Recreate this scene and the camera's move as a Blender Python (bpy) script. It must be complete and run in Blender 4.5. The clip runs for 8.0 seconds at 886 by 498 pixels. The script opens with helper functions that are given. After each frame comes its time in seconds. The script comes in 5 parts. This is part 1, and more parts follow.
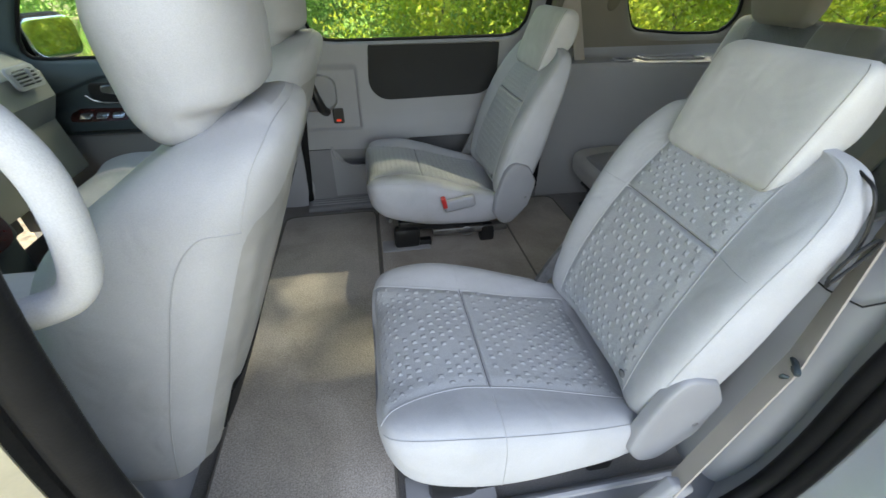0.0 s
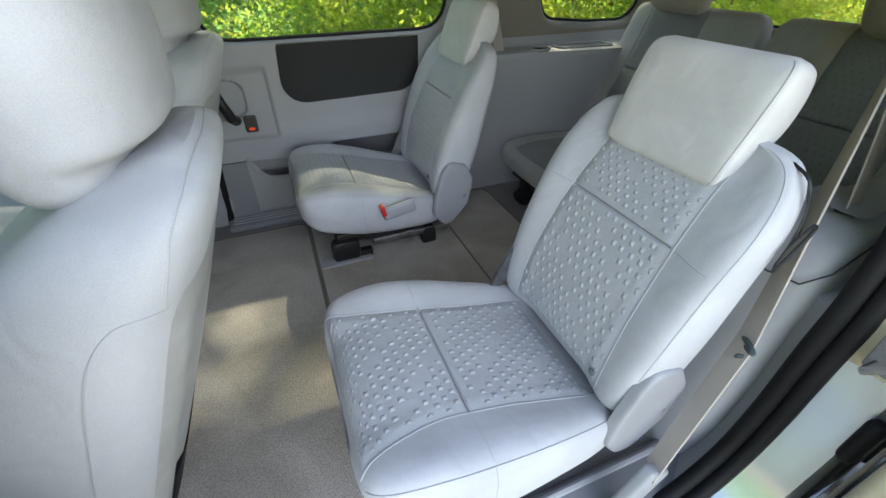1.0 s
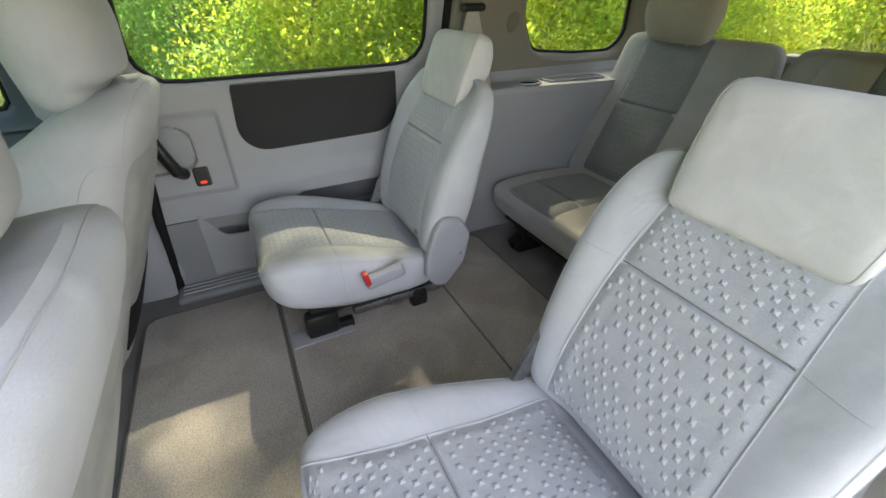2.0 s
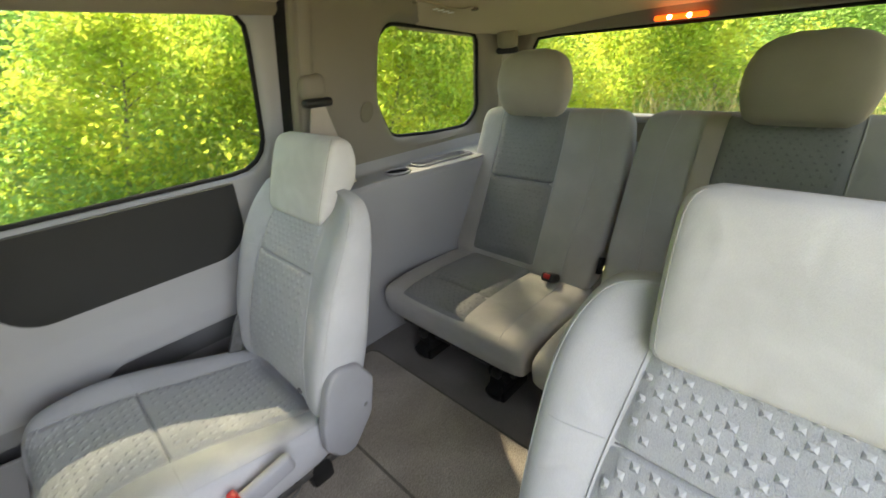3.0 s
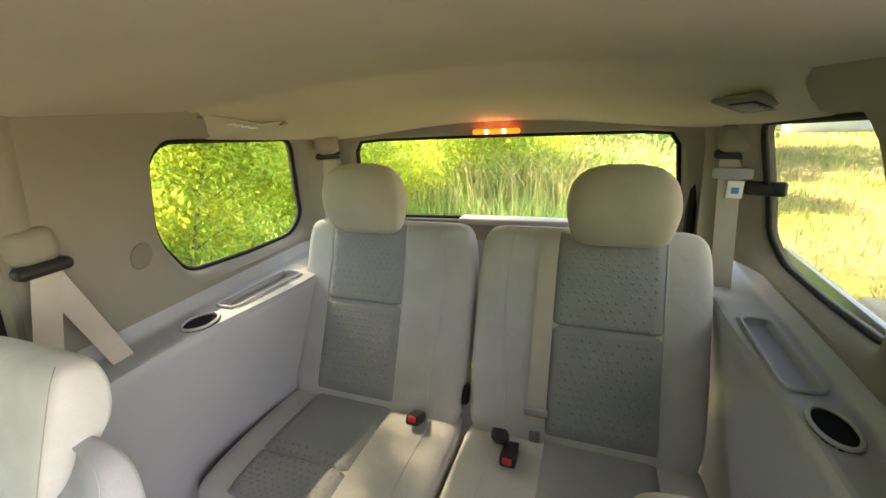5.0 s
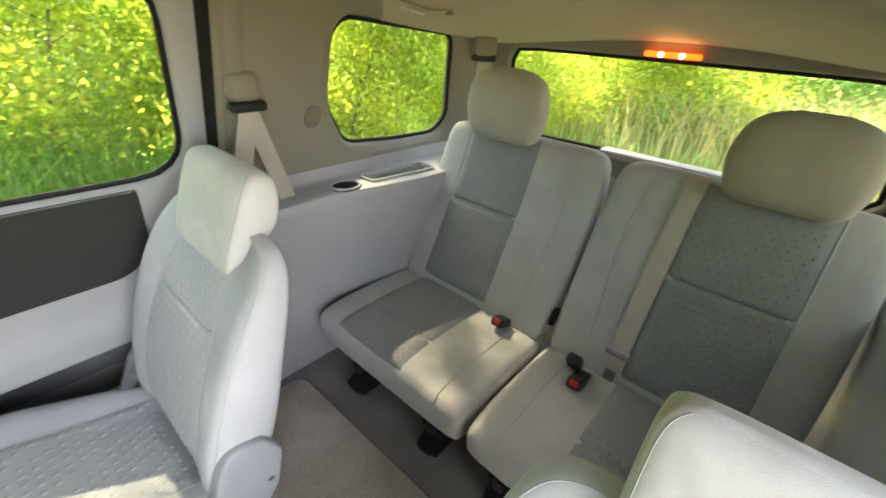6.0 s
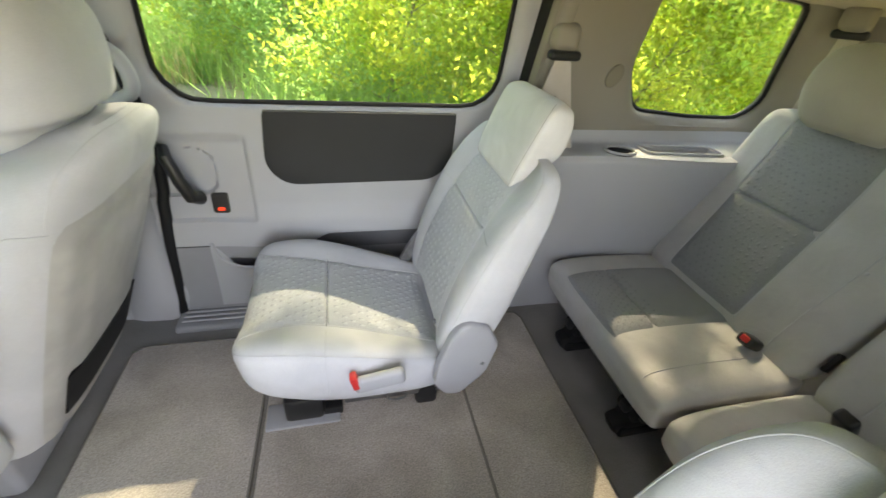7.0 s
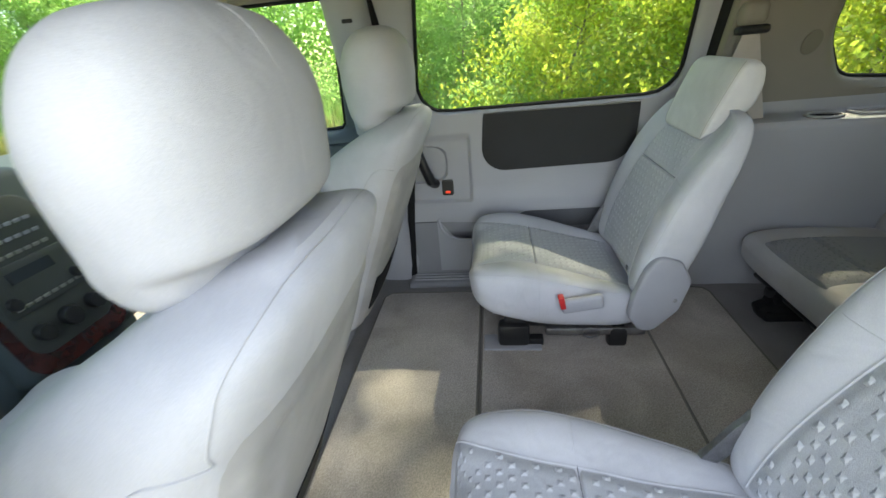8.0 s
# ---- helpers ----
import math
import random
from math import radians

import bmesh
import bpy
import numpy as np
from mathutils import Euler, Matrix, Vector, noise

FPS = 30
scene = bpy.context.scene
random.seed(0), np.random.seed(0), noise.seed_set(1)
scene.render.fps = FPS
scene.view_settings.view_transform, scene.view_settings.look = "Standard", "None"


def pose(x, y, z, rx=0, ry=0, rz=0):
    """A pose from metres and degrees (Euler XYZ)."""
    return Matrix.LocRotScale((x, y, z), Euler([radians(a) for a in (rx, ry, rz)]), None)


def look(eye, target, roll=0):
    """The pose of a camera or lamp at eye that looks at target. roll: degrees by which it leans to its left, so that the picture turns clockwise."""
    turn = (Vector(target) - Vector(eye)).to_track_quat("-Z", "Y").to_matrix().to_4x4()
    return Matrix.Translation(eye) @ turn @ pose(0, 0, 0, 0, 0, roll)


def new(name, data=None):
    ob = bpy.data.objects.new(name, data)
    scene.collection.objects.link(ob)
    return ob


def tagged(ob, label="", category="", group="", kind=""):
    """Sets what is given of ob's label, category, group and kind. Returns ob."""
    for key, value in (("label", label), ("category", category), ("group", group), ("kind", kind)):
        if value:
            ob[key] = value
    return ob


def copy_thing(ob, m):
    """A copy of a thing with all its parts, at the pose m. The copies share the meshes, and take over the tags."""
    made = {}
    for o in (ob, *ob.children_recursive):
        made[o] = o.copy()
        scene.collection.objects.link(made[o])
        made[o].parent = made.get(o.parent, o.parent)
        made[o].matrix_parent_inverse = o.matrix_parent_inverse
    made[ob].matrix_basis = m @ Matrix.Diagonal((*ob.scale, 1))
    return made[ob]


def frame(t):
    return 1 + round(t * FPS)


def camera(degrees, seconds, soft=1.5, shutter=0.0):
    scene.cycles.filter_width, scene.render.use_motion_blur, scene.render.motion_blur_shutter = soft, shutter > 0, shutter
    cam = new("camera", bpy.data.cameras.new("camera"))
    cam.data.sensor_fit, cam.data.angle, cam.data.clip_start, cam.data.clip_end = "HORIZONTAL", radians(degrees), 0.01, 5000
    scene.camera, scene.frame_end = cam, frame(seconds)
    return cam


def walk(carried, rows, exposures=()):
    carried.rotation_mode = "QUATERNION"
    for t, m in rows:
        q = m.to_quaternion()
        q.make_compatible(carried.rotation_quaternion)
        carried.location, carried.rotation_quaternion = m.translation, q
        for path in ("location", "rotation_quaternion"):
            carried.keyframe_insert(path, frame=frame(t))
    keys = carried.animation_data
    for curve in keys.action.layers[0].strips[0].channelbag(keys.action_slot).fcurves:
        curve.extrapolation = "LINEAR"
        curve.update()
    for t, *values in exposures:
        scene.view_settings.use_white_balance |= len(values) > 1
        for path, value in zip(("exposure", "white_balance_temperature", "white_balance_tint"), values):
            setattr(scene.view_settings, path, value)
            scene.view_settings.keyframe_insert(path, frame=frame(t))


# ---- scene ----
cam = camera(95.1, 8.0, shutter=0.18)
PATH = [
    (0, (-0.218, -1.055, 0.908), (0.061, 0.573, -0.22), -0.3),
    (0.5, (-0.206, -1.04, 0.904), (0.277, 0.528, -0.24), 2.0),
    (1, (-0.244, -0.969, 0.927), (0.351, 0.537, -0.246), -0.4),
    (1.2, (-0.251, -0.928, 0.927), (0.4, 0.535, -0.271), -0.9),
    (2.3, (-0.182, -0.627, 0.911), (0.632, 0.887, -0.111), -0.1),
    (2.5, (-0.162, -0.575, 0.913), (0.745, 0.908, -0.077), -0.4),
    (3, (-0.053, -0.453, 0.947), (1.224, 0.834, 0.102), -4.4),
    (3.5, (0.052, -0.369, 1.012), (1.579, 0.705, 0.294), -5.8),
    (4, (0.118, -0.313, 1.061), (1.79, 0.538, 0.368), -5.8),
    (4.2, (0.14, -0.309, 1.073), (1.855, 0.453, 0.382), -5.5),
    (5.3, (0.18, -0.302, 1.101), (1.946, 0.366, 0.442), -3.2),
    (5.5, (0.171, -0.312, 1.075), (1.879, 0.463, 0.383), -0.2),
    (6, (0.131, -0.352, 1.055), (1.48, 0.765, 0.088), 3.9),
    (6.5, (0.069, -0.383, 1.02), (0.953, 1.079, -0.019), 5.6),
    (7, (0.004, -0.422, 0.989), (0.455, 1.195, -0.097), 5.3),
    (7.5, (-0.087, -0.541, 0.956), (-0.13, 1.2, -0.029), -4.9),
    (8, (-0.17, -0.773, 0.914), (-0.44, 0.99, 0.009), -6.1),
]
walk(cam, [(t, look(eye, target, roll)) for t, eye, target, roll in PATH],
     [(0.0, 2.06, 7250, 10), (0.5, 2.28, 7150, 10), (1.0, 2.22, 7050, 10), (2.5, 2.74, 7950, 15), (3.0, 2.8, 8000, 14), (3.5, 3.08, 8000, 16), (4.0, 3.4, 8250, 17), (5.5, 3.55, 8400, 21), (6.0, 3.45, 7900, 16), (6.5, 3.26, 7950, 17), (7.0, 3.3, 8000, 15), (7.5, 3.12, 7500, 21), (8.0, 2.54, 7200, 11)])

# ---- world, sun, lights ----
SUN_DIR = Vector((-0.40, -0.95, -1.0)).normalized()
world = bpy.data.worlds.new("sky")
scene.world = world
world.use_nodes = True
wn = world.node_tree
sky = wn.nodes.new("ShaderNodeTexSky")
sky.sky_type, sky.sun_disc = "NISHITA", False
sky.sun_elevation = math.asin(-SUN_DIR.z)
sky.sun_rotation = math.atan2(-SUN_DIR.x, -SUN_DIR.y)
wn.links.new(sky.outputs["Color"], wn.nodes["Background"].inputs["Color"])
wn.nodes["Background"].inputs["Strength"].default_value = 0.15
sun_data = bpy.data.lights.new("sun", "SUN")
sun_data.energy, sun_data.angle, sun_data.color = 5.0, radians(0.7), (1.0, 0.92, 0.76)
sun = new("sun", sun_data)
sun.matrix_world = look((0, 0, 0), SUN_DIR)
# area lamp added outside the open doorway to fill in for sky light
sky_lamp = bpy.data.lights.new("door_sky_fill", "AREA")
sky_lamp.shape, sky_lamp.size, sky_lamp.size_y, sky_lamp.energy, sky_lamp.color = "RECTANGLE", 12.0, 6.0, 145, (0.86, 0.92, 1.0)
lamp = new("door_sky_fill", sky_lamp)
lamp.matrix_world = look((0.2, -6.5, 3.5), (0.1, 0.3, 0.45))


# ---- materials ----
def material(name, colour, rough=0.8, grain=0.0, grain_size=400.0, bump=0.0, stain=0.0, stain_size=6.0,
             metal=0.0, second=None, spec=0.4, sheen=0.0, vary=0.0, transl=0.0, coords="Object", wrinkle=0.0, swirl=0.0):
    """Principled surface: two scales of colour variation and a fine relief."""
    m = bpy.data.materials.new(name)
    m.use_nodes = True
    n, l = m.node_tree.nodes, m.node_tree.links
    b = n["Principled BSDF"]
    b.inputs["Roughness"].default_value = rough
    b.inputs["Metallic"].default_value = metal
    b.inputs["Specular IOR Level"].default_value = spec
    if sheen:
        b.inputs["Sheen Weight"].default_value = sheen
        b.inputs["Sheen Roughness"].default_value = 0.5
    co = n.new("ShaderNodeTexCoord")
    fine = n.new("ShaderNodeTexNoise")
    fine.inputs["Scale"].default_value, fine.inputs["Detail"].default_value = grain_size, 3
    broad = n.new("ShaderNodeTexNoise")
    broad.inputs["Scale"].default_value, broad.inputs["Detail"].default_value, broad.inputs["Distortion"].default_value = stain_size, 5, swirl
    l.new(co.outputs[coords], fine.inputs["Vector"])
    l.new(co.outputs[coords], broad.inputs["Vector"])
    ramp = n.new("ShaderNodeValToRGB")
    dark = second or tuple(c * (1 - stain) for c in colour)
    ramp.color_ramp.elements[0].position, ramp.color_ramp.elements[1].position = 0.38, 0.62
    ramp.color_ramp.elements[0].color, ramp.color_ramp.elements[1].color = (*dark, 1), (*colour, 1)
    l.new(broad.outputs["Fac"], ramp.inputs["Fac"])
    mix = n.new("ShaderNodeMix")
    mix.data_type, mix.blend_type = "RGBA", "MULTIPLY"
    mix.inputs["Factor"].default_value = 1.0
    g = n.new("ShaderNodeMapRange")
    g.inputs["From Min"].default_value, g.inputs["From Max"].default_value = 0.3, 0.7
    g.inputs["To Min"].default_value, g.inputs["To Max"].default_value = 1 - grain, 1 + grain
    l.new(fine.outputs["Fac"], g.inputs["Value"])
    l.new(ramp.outputs["Color"], mix.inputs["A"])
    l.new(g.outputs["Result"], mix.inputs["B"])
    out = mix.outputs["Result"]
    if vary:
        info = n.new("ShaderNodeNewGeometry")
        hsv = n.new("ShaderNodeHueSaturation")
        vr = n.new("ShaderNodeMapRange")
        vr.inputs["To Min"].default_value, vr.inputs["To Max"].default_value = 1 - vary, 1 + vary
        hr = n.new("ShaderNodeMapRange")
        hr.inputs["To Min"].default_value, hr.inputs["To Max"].default_value = 0.5 - 0.05 * vary, 0.5 + 0.05 * vary
        l.new(info.outputs["Random Per Island"], vr.inputs["Value"])
        l.new(info.outputs["Random Per Island"], hr.inputs["Value"])
        l.new(vr.outputs["Result"], hsv.inputs["Value"])
        l.new(hr.outputs["Result"], hsv.inputs["Hue"])
        l.new(out, hsv.inputs["Color"])
        out = hsv.outputs["Color"]
    l.new(out, b.inputs["Base Color"])
    if bump:
        bp = n.new("ShaderNodeBump")
        bp.inputs["Strength"].default_value, bp.inputs["Distance"].default_value = bump, 0.002
        l.new(fine.outputs["Fac"], bp.inputs["Height"])
        last = bp
        if wrinkle:
            fold = n.new("ShaderNodeTexNoise")
            fold.inputs["Scale"].default_value, fold.inputs["Detail"].default_value, fold.inputs["Distortion"].default_value = 14, 2, 0.6
            l.new(co.outputs[coords], fold.inputs["Vector"])
            last = n.new("ShaderNodeBump")
            last.inputs["Strength"].default_value, last.inputs["Distance"].default_value = wrinkle, 0.012
            l.new(fold.outputs["Fac"], last.inputs["Height"])
            l.new(bp.outputs["Normal"], last.inputs["Normal"])
        l.new(last.outputs["Normal"], b.inputs["Normal"])
    if transl:
        tr = n.new("ShaderNodeBsdfTranslucent")
        l.new(out, tr.inputs["Color"])
        ms = n.new("ShaderNodeMixShader")
        ms.inputs["Fac"].default_value = transl
        l.new(b.outputs["BSDF"], ms.inputs[1])
        l.new(tr.outputs["BSDF"], ms.inputs[2])
        l.new(ms.outputs["Shader"], n["Material Output"].inputs["Surface"])
    return m


def glass_material(name, tint, gloss=0.025):
    m = bpy.data.materials.new(name)
    m.use_nodes = True
    n, l = m.node_tree.nodes, m.node_tree.links
    n.remove(n["Principled BSDF"])
    tr, gl, ms = n.new("ShaderNodeBsdfTransparent"), n.new("ShaderNodeBsdfGlossy"), n.new("ShaderNodeMixShader")
    tr.inputs["Color"].default_value = (*tint, 1)
    gl.inputs["Roughness"].default_value = 0.02
    ms.inputs["Fac"].default_value = gloss
    l.new(tr.outputs["BSDF"], ms.inputs[1])
    l.new(gl.outputs["BSDF"], ms.inputs[2])
    l.new(ms.outputs["Shader"], n["Material Output"].inputs["Surface"])
    return m


def lamp_material(name, colour, strength):
    m = bpy.data.materials.new(name)
    m.use_nodes = True
    b = m.node_tree.nodes["Principled BSDF"]
    b.inputs["Base Color"].default_value = (*colour, 1)
    b.inputs["Emission Color"].default_value = (*colour, 1)
    b.inputs["Emission Strength"].default_value = strength
    return m


SUEDE = material("light_grey_suede", (0.475, 0.475, 0.50), 0.95, 0.07, 800, 0.22, 0.10, 7, sheen=0.05, spec=0.10, wrinkle=0.35, swirl=0.2)
SUEDE_WORN = material("worn_suede", (0.56, 0.55, 0.545), 0.95, 0.05, 900, 0.25, 0.12, 5, sheen=0.15, spec=0.12, wrinkle=0.25, swirl=2.2)
BENCH_HEAD = material("beige_headrest_cloth", (0.375, 0.34, 0.285), 0.95, 0.06, 900, 0.3, 0.08, 9, sheen=0.2, spec=0.12, wrinkle=0.2)
WEAVE = material("grey_woven_fabric", (0.40, 0.405, 0.425), 0.95, 0.14, 750, 0.5, 0.07, 9, sheen=0.1, spec=0.1, wrinkle=0.3)
# lit and shaded faces of the raised dots, put in by colour
DOT_LIT = material("raised_dot_lit", (0.44, 0.445, 0.465), 0.9, 0.05, 900, spec=0.15)
DOT_SHADED = material("raised_dot_shaded", (0.305, 0.31, 0.327), 0.9, 0.05, 900, spec=0.15)
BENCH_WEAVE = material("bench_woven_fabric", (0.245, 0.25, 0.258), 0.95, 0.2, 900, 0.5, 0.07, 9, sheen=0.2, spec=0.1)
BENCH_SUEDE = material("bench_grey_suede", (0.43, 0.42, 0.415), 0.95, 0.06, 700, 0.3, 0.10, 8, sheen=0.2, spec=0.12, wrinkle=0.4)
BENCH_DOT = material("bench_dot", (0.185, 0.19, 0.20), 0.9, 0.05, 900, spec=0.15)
THREAD_DARK = material("dark_seam_thread", (0.33, 0.32, 0.30), 1.0, spec=0.05)
# dark line that stands for the shade at the bottom of the insert creases
CREASE_SHADE = material("crease_shade", (0.19, 0.19, 0.20), 1.0, spec=0.05)
THREAD = material("seam_thread", (0.43, 0.43, 0.445), 1.0, spec=0.05)
PLASTIC = material("grey_trim_plastic", (0.35, 0.35, 0.368), 0.5, 0.04, 1800, 0.25, 0.05, 4)
PLASTIC_WARM = material("pillar_trim_plastic", (0.225, 0.203, 0.172), 0.6, 0.04, 1800, 0.25, 0.05, 4)
# darker lower trim; part of its tone is the shade low by the doors
KICK = material("lower_trim_with_shade", (0.25, 0.25, 0.265), 0.5, 0.05, 1600, 0.25, 0.10, 5)
SHELL = material("seat_shell_plastic", (0.38, 0.37, 0.36), 0.45, 0.05, 1400, 0.25, 0.18, 14)
VENT = material("olive_vent_plastic", (0.17, 0.155, 0.12), 0.6, 0.05, 900, 0.2, 0.1, 9)
HINGE_GREY = material("hinge_cover_plastic", (0.315, 0.315, 0.337), 0.42, 0.03, 1500, 0.15, 0.06, 12)
PANEL_DARK = material("charcoal_vinyl", (0.030, 0.030, 0.031), 0.6, 0.12, 1200, 0.5, 0.1, 5, spec=0.25)
BLACK = material("black_rubber", (0.010, 0.010, 0.011), 0.6, 0.1, 300, 0.2, 0.2, 30, spec=0.2)
BLACK_PLASTIC = material("black_plastic", (0.015, 0.015, 0.016), 0.4, 0.05, 300)
TEAL = material("slate_door_plastic", (0.058, 0.077, 0.085), 0.5, 0.06, 900, 0.2, 0.08, 5)
CARPET = material("taupe_carpet", (0.435, 0.39, 0.355), 1.0, 0.36, 320, 1.0, 0.3, 4.0, spec=0.05, sheen=0.3, second=(0.33, 0.292, 0.257), swirl=0.8)
CARPET_DARK = material("grey_carpet", (0.26, 0.245, 0.24), 1.0, 0.35, 500, 1.0, 0.18, 6, spec=0.05, sheen=0.2)
CARPET_EDGE = material("carpet_binding", (0.17, 0.155, 0.14), 1.0, 0.25, 500, 0.6)
HEADLINER = material("headliner_cloth", (0.47, 0.425, 0.335), 0.98, 0.05, 1300, 0.3, 0.06, 3, spec=0.1)
BELT = material("taupe_webbing", (0.46, 0.41, 0.365), 0.8, 0.12, 1500, 0.5, 0.05, 20)
METAL = material("worn_steel", (0.36, 0.36, 0.37), 0.45, 0.1, 400, 0.1, 0.3, 30, metal=1.0)
CHROME = material("chrome", (0.8, 0.8, 0.82), 0.12, 0.0, 100, metal=1.0)
RED = material("red_plastic", (0.48, 0.025, 0.025), 0.4)
ORANGE = lamp_material("orange_indicator", (0.9, 0.06, 0.015), 0.07)
LAMP_RED = lamp_material("brake_lamp_lens", (1.0, 0.10, 0.012), 0.45)
BULB = lamp_material("brake_lamp_bulb", (1.0, 0.62, 0.25), 5.0)
PAINT = material("silver_paint", (0.66, 0.67, 0.70), 0.22, 0.03, 900, 0.0, 0.08, 6, metal=0.65, spec=0.6)
JAMB = material("cream_jamb_paint", (0.55, 0.49, 0.36), 0.35, 0.03, 300, 0.0, 0.2, 12, spec=0.5)
WOODGRAIN = material("red_wood_veneer", (0.055, 0.009, 0.007), 0.25, 0.3, 60, 0.0, 0.4, 25, spec=0.6)
LABEL = material("white_label", (0.75, 0.78, 0.82), 0.6)
LABEL_BLUE = material("blue_print", (0.10, 0.25, 0.55), 0.6)
TINTED = glass_material("tinted_glass", (0.76, 0.775, 0.74))
TINTED_COOL = glass_material("cool_tinted_glass", (0.72, 0.755, 0.72))
TINTED_DEEP = glass_material("deep_tinted_glass", (0.54, 0.55, 0.50))
CLEAR = glass_material("clear_glass", (0.74, 0.78, 0.75))
MIRROR = material("mirror_glass", (0.85, 0.87, 0.88), 0.03, metal=1.0)
TRACK = material("pale_dirt", (0.46, 0.37, 0.26), 1.0, 0.35, 25, 0.6, 0.35, 1.2)
# grey for the painted shade in the door pocket and for the seat button
POCKET = material("pocket_shade_button_grey", (0.15, 0.15, 0.155), 0.9, 0.1, 900, 0.3, 0.1, 8, spec=0.1)
DASH = material("dashboard_plastic", (0.27, 0.27, 0.245), 0.6, 0.06, 900, 0.3, 0.08, 5)
FIELD = material("dry_field_soil", (0.44, 0.37, 0.18), 1.0, 0.35, 20, 0.6, 0.3, 0.5, second=(0.26, 0.30, 0.08))
STACK = material("control_panel_plastic", (0.055, 0.06, 0.056), 0.45, 0.05, 600, 0.1, 0.1, 12)
WELL = material("dark_well", (0.02, 0.02, 0.021), 0.95, spec=0.05)
GROUND = material("dry_soil", (0.30, 0.24, 0.16), 1.0, 0.4, 30, 0.6, 0.4, 0.8, second=(0.10, 0.16, 0.03))
LEAF = material("leaf_green", (0.41, 0.60, 0.20), 0.7, 0.1, 20, vary=0.14, transl=0.75, spec=0.1, stain_size=1.3, second=(0.28, 0.48, 0.16))
LEAF_YELLOW = material("leaf_yellow_green", (0.62, 0.66, 0.10), 0.5, 0.1, 20, vary=0.25, transl=0.6, spec=0.4, stain_size=2.5, second=(0.36, 0.52, 0.08))
GRASS = material("grass_green", (0.42, 0.58, 0.22), 0.6, 0.1, 20, vary=0.22, transl=0.6, stain_size=1.2, second=(0.24, 0.44, 0.10))
STRAW = material("dry_grass", (0.60, 0.50, 0.25), 0.8, 0.1, 20, vary=0.3, transl=0.3)
BARK = material("grey_bark", (0.24, 0.21, 0.15), 0.95, 0.4, 60, 0.8, 0.3, 12)
SIDING = material("white_siding", (0.82, 0.83, 0.85), 0.6, 0.03, 20, 0, 0.05, 1)
ROOFING = material("grey_roofing", (0.22, 0.23, 0.25), 0.8, 0.2, 20)
WINDOW_DARK = material("house_glass", (0.03, 0.035, 0.04), 0.1)


# ---- builders ----
def link(name, bm, mat, parent=None, angle=40, smooth=True):
    me = bpy.data.meshes.new(name)
    bm.normal_update()
    bm.to_mesh(me)
    bm.free()
    for m in (mat if isinstance(mat, (list, tuple)) else [mat]):
        me.materials.append(m)
    if smooth:
        for p in me.polygons:
            p.use_smooth = True
        me.set_sharp_from_angle(angle=radians(angle))
    ob = new(name, me)
    ob.parent = parent
    return ob


def part(name, bm, mat, parent, label="", angle=40):
    return tagged(link(name, bm, mat, parent, angle), label)


def thing(name, label, category, group="", at=(0, 0, 0), kind=""):
    ob = new(name)
    ob.empty_display_size = 0.05
    ob.location = at
    return tagged(ob, label, category, group, kind)


def structure(name, bm, mat, label, category, angle=40):
    return tagged(link(name, bm, mat, None, angle), label, category, "", "structure")


def bridge(bm, rings, closed=True, cap=True):
    """A skin over a row of point rings."""
    vs = [[bm.verts.new(p) for p in r] for r in rings]
    n = len(vs[0])
    for a, b in zip(vs, vs[1:]):
        for i in range(n if closed else n - 1):
            j = (i + 1) % n
            bm.faces.new((a[i], a[j], b[j], b[i]))
    if cap and closed:
        for r, flip in ((vs[0], True), (vs[-1], False)):
            c = bm.verts.new(sum((v.co for v in r), Vector()) / n)
            for i in range(n):
                j = (i + 1) % n
                bm.faces.new((r[j], r[i], c) if flip else (r[i], r[j], c))
    return vs


def fix(bm):
    bmesh.ops.recalc_face_normals(bm, faces=bm.faces)
    return bm


def rounded_box(sx, sy, sz, r, seg=3, at=(0, 0, 0), turn=None):
    bm = bmesh.new()
    bmesh.ops.create_cube(bm, size=1)
    bmesh.ops.scale(bm, vec=(sx, sy, sz), verts=bm.verts)
    bmesh.ops.bevel(bm, geom=bm.edges[:] + bm.verts[:], offset=r, segments=seg, profile=0.5, affect="EDGES", clamp_overlap=True)
    if turn is not None:
        bmesh.ops.transform(bm, matrix=turn, verts=bm.verts)
    bmesh.ops.translate(bm, vec=at, verts=bm.verts)
    return bm


def join(*bms):
    out = bmesh.new()
    for b in bms:
        me = bpy.data.meshes.new("tmp")
        b.to_mesh(me)
        b.free()
        out.from_mesh(me)
        bpy.data.meshes.remove(me)
    return out


def tube(points, r, n=10, flat=1.0, cap=True):
    """A pipe along points; flat squeezes it along its own second axis."""
    bm = bmesh.new()
    pts = [Vector(p) for p in points]
    rings, up = [], None
    for i, p in enumerate(pts):
        t = (pts[min(i + 1, len(pts) - 1)] - pts[max(i - 1, 0)]).normalized()
        if up is None:
            up = Vector((0, 0, 1)) if abs(t.z) < 0.9 else Vector((1, 0, 0))
        side = t.cross(up).normalized()
        up = side.cross(t).normalized()
        rr = r(i / (len(pts) - 1)) if callable(r) else r
        rings.append([p + side * rr * math.cos(a) + up * rr * flat * math.sin(a) for a in (2 * math.pi * k / n for k in range(n))])
    bridge(bm, rings, True, cap)
    return fix(bm)


